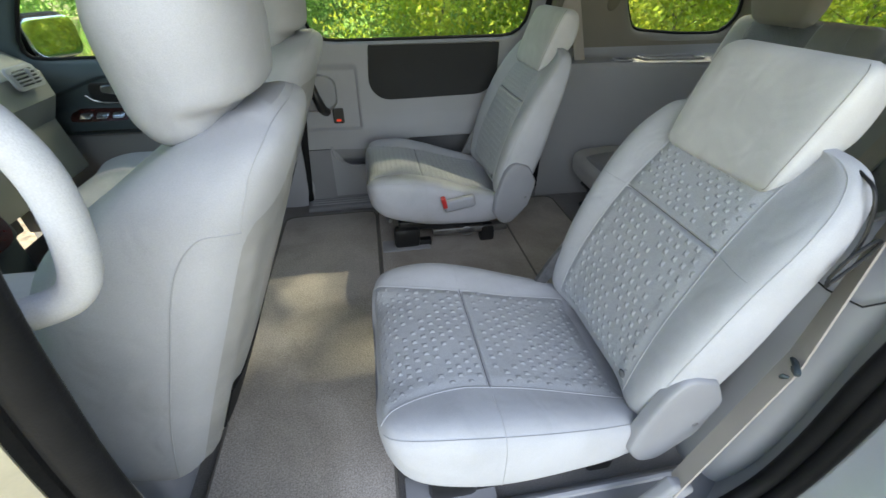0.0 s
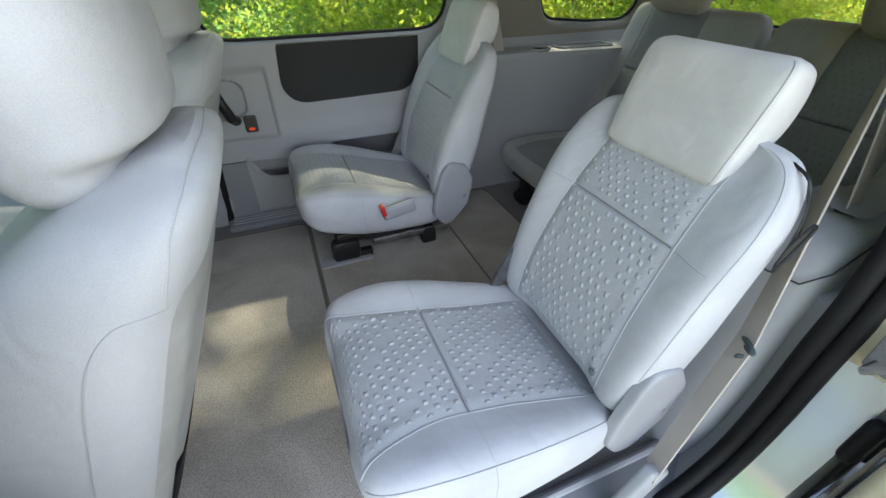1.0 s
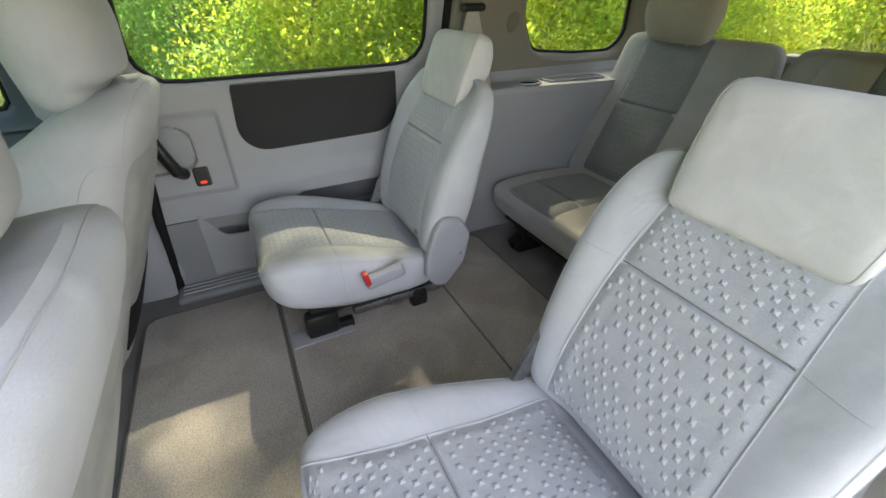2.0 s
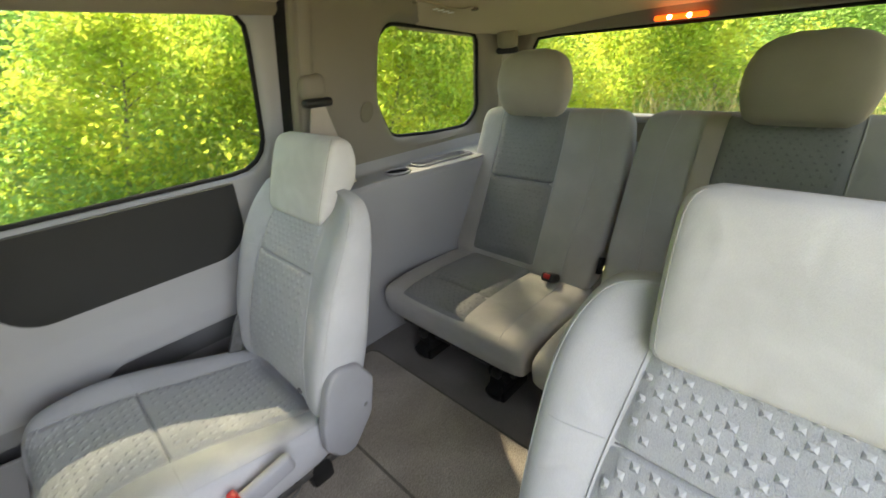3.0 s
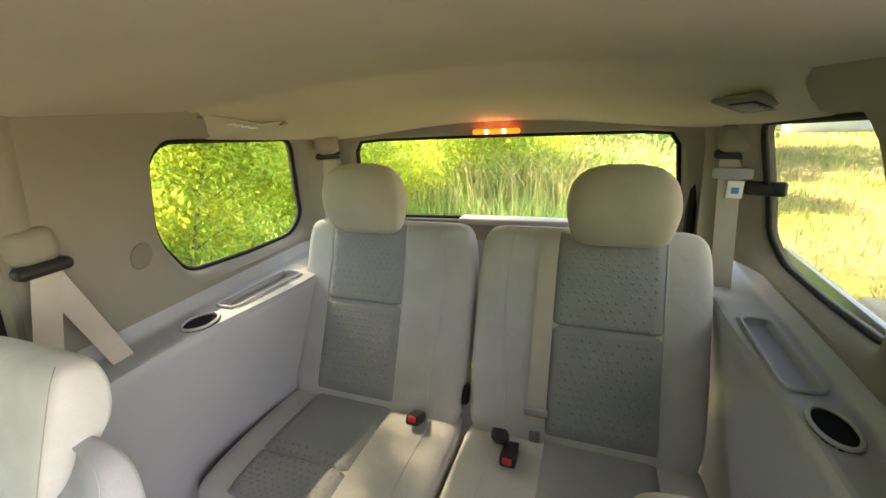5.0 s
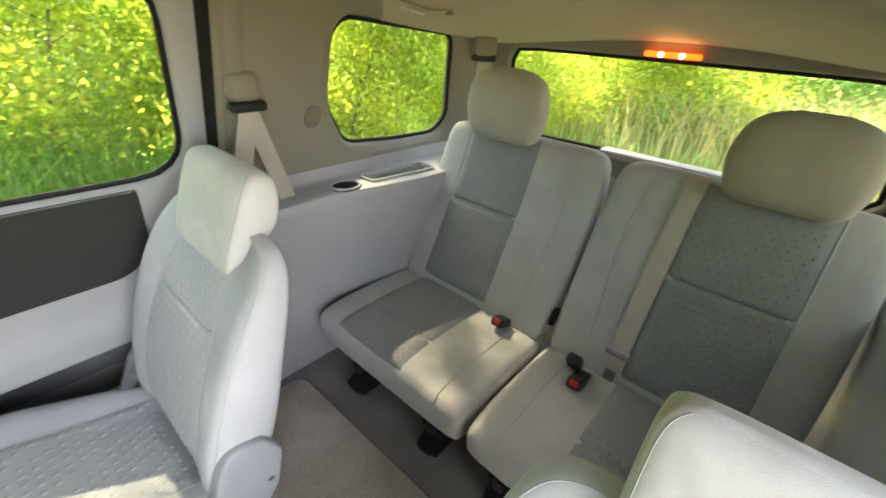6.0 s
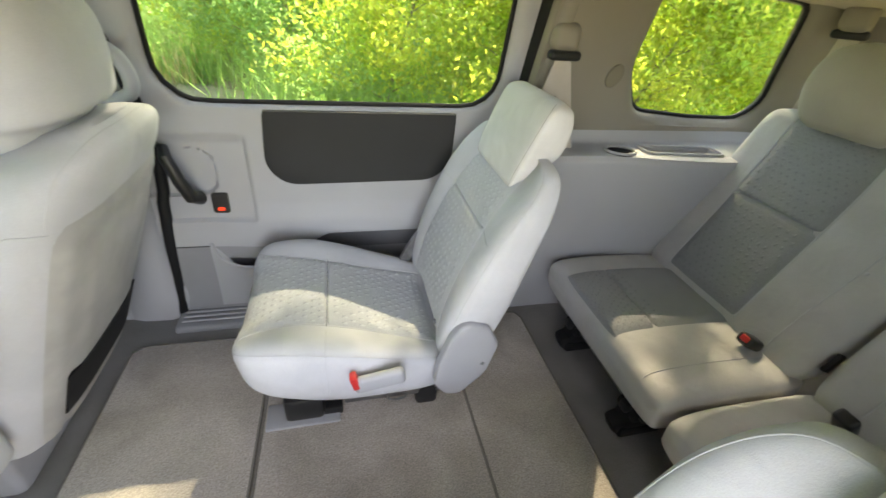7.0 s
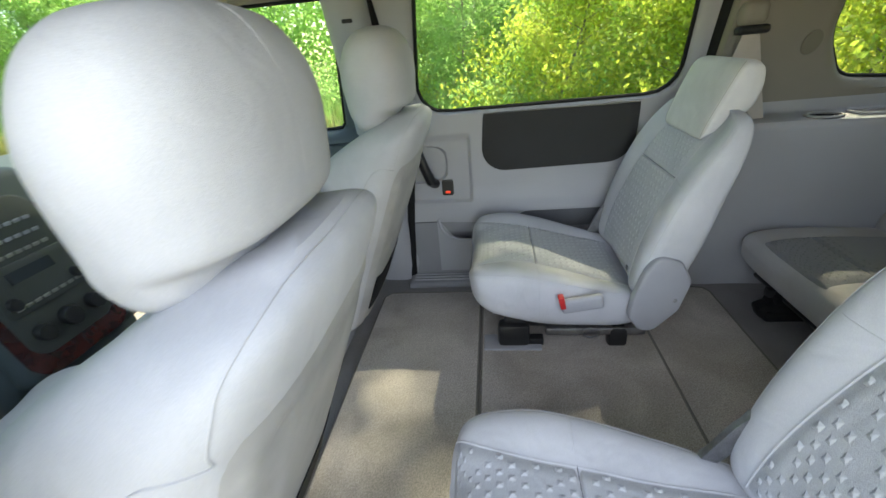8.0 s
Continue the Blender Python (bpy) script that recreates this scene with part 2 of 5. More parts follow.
def spline(points, steps=8):
    """Catmull-Rom through the points (tuples of any length)."""
    p = [np.array(q, float) for q in points]
    p = [2 * p[0] - p[1]] + p + [2 * p[-1] - p[-2]]
    out = []
    for a, b, c, d in zip(p, p[1:], p[2:], p[3:]):
        for k in range(steps):
            t = k / steps
            out.append(0.5 * (2 * b + (c - a) * t + (2 * a - 5 * b + 4 * c - d) * t * t + (3 * b - a - 3 * c + d) * t ** 3))
    out.append(p[-2])
    return out


def strip(points, width, thick, across):
    """A flat band (belt webbing) along points; across: the direction of its width at each end."""
    bm = bmesh.new()
    pts = [Vector(p) for p in points]
    rings = []
    for i, p in enumerate(pts):
        f = i / (len(pts) - 1)
        a = (Vector(across[0]).lerp(Vector(across[1]), f)).normalized()
        t = (pts[min(i + 1, len(pts) - 1)] - pts[max(i - 1, 0)]).normalized()
        nrm = t.cross(a).normalized()
        rings.append([p + a * width / 2 + nrm * thick / 2, p - a * width / 2 + nrm * thick / 2,
                      p - a * width / 2 - nrm * thick / 2, p + a * width / 2 - nrm * thick / 2])
    bridge(bm, rings)
    return fix(bm)


def outline(points, r, seg=6):
    """A polygon (2-D) with rounded corners; r one radius or one per corner."""
    out, n = [], len(points)
    for i in range(n):
        p0, p, p1 = (Vector((*points[k % n], 0)) for k in (i - 1, i, i + 1))
        a, b = (p0 - p).normalized(), (p1 - p).normalized()
        rad = r[i] if isinstance(r, (list, tuple)) else r
        half = math.acos(max(-1, min(1, a.dot(b)))) / 2
        d = rad / math.tan(half) if half > 0.01 else 0
        s, e = p + a * d, p + b * d
        c = p + (a + b).normalized() * (rad / math.sin(half))
        if rad < 1e-5:
            out.append((p.x, p.y))
            continue
        a0 = math.atan2(s.y - c.y, s.x - c.x)
        a1 = math.atan2(e.y - c.y, e.x - c.x)
        da = (a1 - a0 + math.pi) % (2 * math.pi) - math.pi
        out += [(c.x + rad * math.cos(a0 + da * k / seg), c.y + rad * math.sin(a0 + da * k / seg)) for k in range(seg + 1)]
    return out


def resample(loop, n):
    """n points evenly along a closed 2-D loop."""
    p = np.array(loop + [loop[0]])
    d = np.concatenate([[0], np.cumsum(np.hypot(*np.diff(p, axis=0).T))])
    s = np.linspace(0, d[-1], n, endpoint=False)
    return list(zip(np.interp(s, d, p[:, 0]), np.interp(s, d, p[:, 1])))


def plate(loop, place, thick, bevel=0.004, steps=2):
    """A raised plate over a 2-D loop; place(u, v, h) gives the world point at height h."""
    bm = bmesh.new()
    c = np.mean(loop, axis=0)
    rings = [(0, 0.0)] + [(bevel * (1 - math.cos(k / steps * math.pi / 2)), thick - bevel + bevel * math.sin(k / steps * math.pi / 2)) for k in range(steps + 1)]
    size = max(np.ptp(np.array(loop), axis=0)) / 2
    def inset(d):
        return [(c[0] + (u - c[0]) * (1 - d / size), c[1] + (v - c[1]) * (1 - d / size)) for u, v in loop]
    layers = [[place(u, v, h) for u, v in inset(d)] for d, h in rings]
    for k in (0.75, 0.45, 0.2):
        layers.append([place(c[0] + (u - c[0]) * k, c[1] + (v - c[1]) * k, thick) for u, v in loop])
    bridge(bm, layers)
    return fix(bm)


class Pad:
    """A stuffed form. Stations (front x, front z, back x, back z, half width); sunk: how deep the middle of the front lies; flat: where the bolsters begin."""
    def __init__(self, stations, sunk=0.0, flat=0.6, e=0.45, steps=6, taper=0.0):
        self.taper = taper
        self.rows, self.sunk, self.flat, self.e = spline(stations, steps), sunk, flat, e

    def at(self, s):
        f = max(0.0, min(1.0, s)) * (len(self.rows) - 1)
        i = min(int(f), len(self.rows) - 2)
        return self.rows[i] * (1 - (f - i)) + self.rows[i + 1] * (f - i)

    def dip(self, q):
        k = max(0.0, min(1.0, (1 - abs(q)) / (1 - self.flat)))
        return self.sunk * k * k * (3 - 2 * k)

    def frame_at(self, s):
        fx, fz, bx, bz, w = self.at(s)
        up = Vector((fx - bx, 0, fz - bz))
        h = up.length / 2
        return Vector(((fx + bx) / 2, 0, (fz + bz) / 2)), up.normalized(), h, w

    def ring(self, s, n=44):
        c, up, h, w = self.frame_at(s)
        pts = []
        for k in range(n):
            a = 2 * math.pi * k / n
            ca, sa = math.cos(a), math.sin(a)
            q = math.copysign(abs(ca) ** self.e, ca)
            hh = h * math.copysign(abs(sa) ** self.e, sa)
            if sa > 0:
                hh -= min(self.dip(q), 1.2 * h)
            pts.append(c + up * hh + Vector((0, q * w * (1 - self.taper * max(0.0, -sa) ** 1.5), 0)))
        return pts

    def skin(self, n=44):
        bm = bmesh.new()
        bridge(bm, [self.ring(i / (len(self.rows) - 1), n) for i in range(len(self.rows))])
        return fix(bm)

    def front(self, s, y, lift=0.0):
        """Point on the front at station s and offset y from the middle."""
        c, up, h, w = self.frame_at(s)
        q = max(-0.999, min(0.999, y / w))
        ca = abs(q) ** (1 / self.e)
        sa = math.sqrt(max(0.0, 1 - ca * ca))
        return c + up * (h * sa ** self.e - min(self.dip(q), 1.2 * h) + lift) + Vector((0, y, 0))

    def patch(self, s0, s1, width, lift=0.003, creases=(), ns=40, ny=22, round_end=0.0, depth=0.006, shift=0.0, furrow=0.0055):
        """A fabric insert on the front; width(s) is its half width; creases: stations of sewn furrows."""
        bm = bmesh.new()
        grid = []
        for i in range(ns + 1):
            s = s0 + (s1 - s0) * i / ns
            row = []
            for j in range(ny + 1):
                v = -1 + 2 * j / ny
                ss = s + round_end * (abs(v) ** 4) * (1 - i / ns) ** 2
                edge = min(1.0, min(1 - abs(v), 2 * i / ns + 0.001, 2 * (1 - i / ns) + 0.001) * 7)
                d = sum(depth * math.exp(-((ss - c) / furrow) ** 2) for c in creases)
                row.append(bm.verts.new(self.front(ss, v * width(ss) + shift, lift * edge - 0.001 - d)))
            grid.append(row)
        for a, b in zip(grid, grid[1:]):
            for j in range(ny):
                bm.faces.new((a[j], a[j + 1], b[j + 1], b[j]))
        fix(bm)
        return bm

    def dots(self, s0, s1, width, length, pitch=0.021, size=0.0075, lift=0.003, height=0.0035, avoid=(), shift=0.0, round_end=0.0, span=None):
        """Raised blunt pyramids in staggered rows; two shaded faces and two lit ones on each, set by colour."""
        bm = bmesh.new()
        rows = int(length / (pitch * 0.62))
        for i in range(1, rows):
            s = s0 + (s1 - s0) * i / rows
            if any(abs(s - a) < 0.008 for a in avoid):
                continue
            w = width(s)
            cols = int(2 * w / pitch) + 2
            for j in range(-cols, cols):
                y = (j + (0.5 if i % 2 else 0.0)) * pitch
                if (i * 37 + j * 61) % 7 == 0 or abs(y) > w - 0.012:
                    continue
                if round_end and s - s0 < round_end * (abs(y) / w) ** 4 + 0.02:
                    continue
                ds = size / length * (s1 - s0)
                jitter = 0.0015 * math.sin(12.9 * i + 78.2 * j)
                y += jitter + shift
                if span:
                    f = (s - span[0]) / (span[1] - span[0])
                    base = lift * min(1.0, 7 * min(1 - abs(y - shift) / w, 2 * f, 2 - 2 * f)) - 0.0006
                else:
                    base = lift
                p = [self.front(s + a * ds, y + b * size, base) for a, b in ((-0.5, -0.5), (-0.5, 0.5), (0.5, 0.5), (0.5, -0.5))]
                crest = [self.front(s + a * ds, y + b * size, base + height) for a, b in ((-0.14, -0.14), (-0.14, 0.14), (0.14, 0.14), (0.14, -0.14))]
                v = [bm.verts.new(q) for q in p + crest]
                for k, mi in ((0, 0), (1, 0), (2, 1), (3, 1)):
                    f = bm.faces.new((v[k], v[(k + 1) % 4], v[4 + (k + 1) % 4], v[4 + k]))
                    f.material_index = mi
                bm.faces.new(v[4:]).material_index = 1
        return bm

    def flank(self, s, a, lift=0.0):
        """Point on the side of the form at station s; a is its angle round the section."""
        c, up, h, w = self.frame_at(s)
        ca, sa = math.cos(a), math.sin(a)
        q = math.copysign(abs(ca) ** self.e, ca)
        hh = h * math.copysign(abs(sa) ** self.e, sa) - (min(self.dip(q), 1.2 * h) if sa > 0 else 0.0)
        p = up * hh + Vector((0, q * w * (1 - self.taper * max(0.0, -sa) ** 1.5), 0))
        return c + p * (1 + lift / max(p.length, 1e-4))

    def seam(self, points, r=0.0012):
        return tube([self.front(s, y, 0.0006) for s, y in points], r, 5)


def flat_copy(ob):
    for p in ob.data.polygons:
        p.use_smooth = False
    return ob


# ---- the vehicle's shell ----
def star(loop, c, angles):
    """Points of a 2-D loop seen from c at the given angles."""
    p = np.array(loop) - np.array(c)
    q = np.roll(p, -1, axis=0)
    out = []
    for a in angles:
        d = np.array((math.cos(a), math.sin(a)))
        best = None
        for u, v in zip(p, q):
            e = v - u
            den = d[0] * e[1] - d[1] * e[0]
            if abs(den) < 1e-12:
                continue
            t = (u[0] * e[1] - u[1] * e[0]) / den
            k = (u[0] * d[1] - u[1] * d[0]) / den
            if t > 0 and -1e-6 <= k <= 1 + 1e-6 and (best is None or t > best):
                best = t
        out.append((c[0] + d[0] * best, c[1] + d[1] * best))
    return out


def window_wall(hole, outer, place, roll=0.03, lip=0.022, n=88):
    """A wall field round a window opening, with a rolled inner edge. place(u, v, h): h outwards."""
    c = tuple(np.mean(np.array(hole), axis=0))
    ang = sorted([2 * math.pi * k / n for k in range(n)] + [math.atan2(v - c[1], u - c[0]) % (2 * math.pi) for u, v in outer])
    ho, ou = star(hole, c, ang), star(outer, c, ang)
    def grow(d):
        res = []
        for (u, v), (a, b) in zip(ho, ou):
            g = math.hypot(a - u, b - v) + 1e-9
            k = min(d / g, 0.6)
            res.append((u + (a - u) * k, v + (b - v) * k))
        return res
    bm = bmesh.new()
    rings = [[place(u, v, 0) for u, v in ou]]
    for f in (0.75, 0.5, 0.25):
        rings.append([place(u + (a - u) * f, v + (b - v) * f, 0) for (u, v), (a, b) in zip(grow(lip), ou)])
    for d, h in ((lip, 0), (lip * 0.5, roll * 0.15), (lip * 0.15, roll * 0.5), (0, roll), (0, roll + 0.02)):
        rings.append([place(u, v, h) for u, v in grow(d)])
    for f in (0.5, 1.0):
        rings.append([place(u + (a - u) * f, v + (b - v) * f, roll + 0.03) for (u, v), (a, b) in zip(ho, ou)])
    bridge(bm, rings, True, False)
    return fix(bm), ho, c


def window(hole_pts, c, place, name, parent_label, glass, roll=0.03, seal=0.007):
    """Pane and rubber edge in an opening."""
    w = tagged(new(name), parent_label, "window", "", "structure")
    bm = bmesh.new()
    for h in (roll + 0.006, roll + 0.010):
        layer = [bm.verts.new(place(u, v, h)) for u, v in hole_pts]
        mid = [bm.verts.new(place(c[0] + (u - c[0]) * 0.5, c[1] + (v - c[1]) * 0.5, h)) for u, v in hole_pts]
        bm.faces.new(mid)
        for i in range(len(layer)):
            j = (i + 1) % len(layer)
            bm.faces.new((layer[i], layer[j], mid[j], mid[i]))
    part("pane", fix(bm), glass, w)
    ring = [place(c[0] + (u - c[0]) * 0.992, c[1] + (v - c[1]) * 0.985, roll) for u, v in hole_pts]
    part("rubber_seal", tube(ring + ring[:1], seal, 8, cap=False), BLACK, w)
    return w


def wall_grid(us, vs, place, back=0.05):
    """A wall field over a grid, with its outer side at the depth back."""
    bm = bmesh.new()
    for h in (0.0, back):
        g = [[bm.verts.new(place(u, v, h)) for v in vs] for u in us]
        for a, b in zip(g, g[1:]):
            for j in range(len(vs) - 1):
                bm.faces.new((a[j], a[j + 1], b[j + 1], b[j]))
    return fix(bm)


def smooth01(a, b, x):
    k = max(0.0, min(1.0, (x - a) / (b - a)))
    return k * k * (3 - 2 * k)


def lin(a, b, n):
    return [a + (b - a) * k / n for k in range(n + 1)]


DOOR_HOLE = outline([(-0.402, 1.097), (-0.458, 0.68), (0.468, 0.682), (0.452, 1.092)], [0.05, 0.095, 0.095, 0.05])
QUARTER_HOLE = outline([(0.822, 1.068), (0.835, 0.83), (0.925, 0.698), (1.15, 0.678), (1.44, 0.672), (1.315, 1.032)], [0.06, 0.2, 0.09, 0.5, 0.075, 0.06])
FRONT_HOLE = outline([(-0.66, 1.075), (-0.735, 0.652), (-1.47, 0.645), (-1.33, 0.86), (-0.98, 1.08)], [0.03, 0.03, 0.04, 0.3, 0.12])


def door_lip(x):
    return 0.174 + 0.08 * smooth01(-0.335, -0.415, x)


def door_y(x, z, bin=True):
    if z >= 0.66:
        return 0.79 - 0.30 * (z - 0.66)
    y = 0.752 + 0.038 * (max(z, 0) / 0.66)
    top = 0.202 + 0.080 * smooth01(-0.20, -0.04, x)
    pocket = smooth01(-0.412, -0.40, x) * smooth01(0.44, 0.42, x) * smooth01(0.05, 0.06, z) * smooth01(top + 0.006, top - 0.006, z) if bin else 0.0
    swell = smooth01(-0.41, -0.25, x) * smooth01(0.45, 0.38, x) * smooth01(0.40, 0.33, z) * smooth01(0.02, 0.10, z)
    bowl = smooth01(-0.56, -0.54, x) * smooth01(-0.262, -0.274, x) * smooth01(0.334, 0.346, z) * smooth01(0.605, 0.57, z)
    dee = (max(x + 0.45, 0) / 0.09) ** 2.4 + (abs(z - 0.487) / 0.071) ** 4
    return y + 0.085 * pocket + 0.011 * bowl + 0.016 * smooth01(1.10, 0.92, dee) - 0.014 * swell * (1 - pocket) - 0.006 * smooth01(0.15, 0.0, z)


def quarter_y(x, z):
    return 0.72 - 0.33 * (z - 0.69) - 0.05 * smooth01(1.38, 1.52, x)


def side(fn, s):
    return lambda u, v, h: Vector((u, s * (fn(u, v) + h), v))


def front_y(x, z):
    if z >= 0.65:
        return 0.775 - 0.30 * (z - 0.65)
    groove = 0.535 + 0.065 * smooth01(-1.42, -1.16, x) + 0.008 * smooth01(-1.16, -0.8, x)
    if z > groove:
        return 0.734 + 0.041 * ((z - groove) / (0.65 - groove)) ** 2
    arm = smooth01(-1.46, -1.33, x) * smooth01(0.375, 0.405, z) * smooth01(0.492, 0.442, z)
    return 0.734 + 0.014 * smooth01(groove, groove - 0.010, z) - 0.058 * arm


# sliding door on the closed side
sliding = tagged(new("door_1"), "closed grey sliding side door with a charcoal armrest panel", "door", "", "structure")
bm, ho, hc = window_wall(DOOR_HOLE, [(0.525, 0.62), (0.525, 1.17), (-0.55, 1.17), (-0.55, 0.62)], side(door_y, 1), roll=0.025, lip=0.03)
part("window_surround", bm, PLASTIC, sliding)
part("middle_panel", wall_grid(lin(-0.55, 0.525, 190), lin(0.25, 0.62, 70), side(door_y, 1), 0.03), PLASTIC, sliding)
part("kick_panel", wall_grid(lin(-0.55, 0.525, 190), lin(-0.03, 0.25, 52), side(door_y, 1), 0.03), KICK, sliding, "grey kick panel, darkened partly for the shade low down")
part("panel_joint", tube([Vector((x, door_y(x, 0.25) - 0.0005, 0.252 - 0.004 * (x + 0.5))) for x in lin(-0.52, -0.412, 8)], 0.0018, 6), BLACK_PLASTIC, sliding)
insert = outline([(-0.208, 0.668), (-0.225, 0.452), (0.335, 0.462), (0.345, 0.668)], [0.004, 0.085, 0.10, 0.004], 8)
part("armrest_panel", plate(resample(insert, 90), lambda u, v, h: Vector((u, door_y(u, min(v, 0.659)) - h, v)), 0.012, 0.006), PANEL_DARK, sliding, "charcoal grained vinyl panel")
window(ho, hc, side(door_y, 1), "window_1", "wide tinted window of the sliding door", TINTED_COOL, 0.025)
plate_loop = outline([(-0.385, 0.425), (-0.385, 0.362), (-0.338, 0.362), (-0.338, 0.425)], 0.008, 4)
sw = part("lock_switch", plate(plate_loop, lambda u, v, h: Vector((u, door_y(u, v) - h, v)), 0.008, 0.003), BLACK_PLASTIC, sliding, "black lock switch with an orange mark")
dot = outline([(-0.372, 0.381), (-0.372, 0.371), (-0.351, 0.371), (-0.351, 0.381)], 0.004, 3)
part("orange_mark", plate(dot, lambda u, v, h: Vector((u, door_y(u, v) - 0.007 - h, v)), 0.003, 0.001), ORANGE, sw)
part("pull_handle", tube([Vector((-0.468, 0.770, 0.566)), Vector((-0.456, 0.738, 0.552)), Vector((-0.438, 0.732, 0.49)), Vector((-0.420, 0.738, 0.435)), Vector((-0.412, 0.770, 0.418))], lambda f: 0.014 + 0.006 * f, 12, 1.2), BLACK_PLASTIC, sliding, "black pull handle")
rim = spline([(-0.412, 0.262), (-0.404, 0.225), (-0.385, 0.196), (-0.35, 0.178), (-0.30, 0.172), (0.0, 0.170), (0.42, 0.170)], 6)
part("pocket_lip", tube([Vector((x, door_y(x, z, False) - 0.001, z)) for x, z in (tuple(q) for q in rim)], 0.006, 8), PLASTIC, sliding)
bm = bmesh.new()
for h in (0.0, 0.006):
    g = [[bm.verts.new((x, door_y(x, z, False) - 0.002 + h, z)) for z in lin(0.03, door_lip(x), 14)] for x in lin(-0.418, 0.45, 90)]
    for a, b in zip(g, g[1:]):
        for j in range(14):
            bm.faces.new((a[j], a[j + 1], b[j + 1], b[j]))
part("pocket_front", fix(bm), PLASTIC, sliding)
# dark sheet over the recess, standing for the shade inside the pocket
bm = bmesh.new()
for h in (0.0, 0.004):
    g = [[bm.verts.new((x, door_y(x, z) - 0.003 + h, z)) for z in lin(0.175, 0.198 + 0.076 * smooth01(-0.20, -0.04, x), 16)] for x in lin(-0.39, 0.42, 80)]
    for a, b in zip(g, g[1:]):
        for j in range(16):
            bm.faces.new((a[j], a[j + 1], b[j + 1], b[j]))
part("pocket_shade", fix(bm), POCKET, sliding, "dark sheet standing for the shade in the door pocket")
seal = spline([(-0.545, -0.020), (-0.529, 0.226), (-0.514, 0.377), (-0.501, 0.527), (-0.503, 0.703), (-0.514, 0.846), (-0.529, 0.903), (-0.555, 1.12)], 6)
part("edge_seal", tube([Vector((x, door_y(-0.6, z) + 0.003, z)) for x, z in (tuple(q) for q in seal)], 0.016, 10), BLACK, sliding)
part("bottom_seal", tube([Vector((x, 0.742, -0.006)) for x in lin(-0.54, 0.50, 8)], 0.010, 8), BLACK, sliding)
for name, x0, x1, zs in (("edge_seal", 0.556, 0.540, (0.50, 1.14)),):
    pts = [Vector((x0 + (x1 - x0) * f if x0 < 0 else x0 - 0.02 * f * f, (door_y(-0.6, zs[0] + (zs[1] - zs[0]) * f)) - 0.014, zs[0] + (zs[1] - zs[0]) * f)) for f in lin(0, 1, 8)]
    part(name, tube(pts, 0.017, 8), BLACK, sliding)

bm = bmesh.new()
bridge(bm, [[Vector((0.512, door_y(0.515, z) + 0.005, z)), Vector((0.524, door_y(0.515, z) - 0.022, z)), Vector((0.545, 0.735 - 0.33 * max(z - 0.69, -0.05), z)), Vector((0.60, 0.725 - 0.33 * max(z - 0.69, -0.05), z)), Vector((0.60, door_y(0.515, z) + 0.02, z))] for z in lin(-0.02, 1.16, 20)])
part("pillar_seal", fix(bm), BLACK, sliding, "wide black rubber seal at the rear edge")

# rear side walls with shelf, cup holder and tray
def shelf_profile(x, s):
    """Cross-section of the rear side trim from floor to the shelf's outer edge."""
    inner = 0.605 - 0.06 * smooth01(0.70, 1.20, x) if s > 0 else 0.632 - 0.022 * smooth01(0.84, 1.20, x)
    return [(inner + 0.035, -0.01), (inner + 0.03, 0.2), (inner + 0.012, 0.45), (inner + 0.003, 0.55), (inner, 0.578),
            (inner + 0.005, 0.592), (inner + 0.016, 0.600), (0.70 if s > 0 else 0.712, 0.602), (0.724 if s > 0 else 0.731, 0.614), (0.748, 0.66)]


def shelf_sink(x, y, z, s):
    """Depth of the tray and the cup holder in the shelf."""
    if z < 0.59 or y > 0.72:
        return 0.0
    mid, k = (0.645, 1.0) if s > 0 else (0.675, 0.72)
    cup = smooth01(0.0425, 0.0385, math.hypot((x - 0.842) / 1.15, (y - mid) / k))
    y -= 0.0 if s > 0 else 0.022
    lo, hi = (0.612 - 0.10 * (x - 0.925), 0.692 - 0.08 * (x - 0.925)) if s > 0 else (0.618, 0.683)
    tray = smooth01(0.925, 0.937, x) * smooth01(1.20, 1.188, x) * smooth01(lo, lo + 0.008, y) * smooth01(hi, hi - 0.008, y)
    return 0.017 * tray + 0.055 * cup


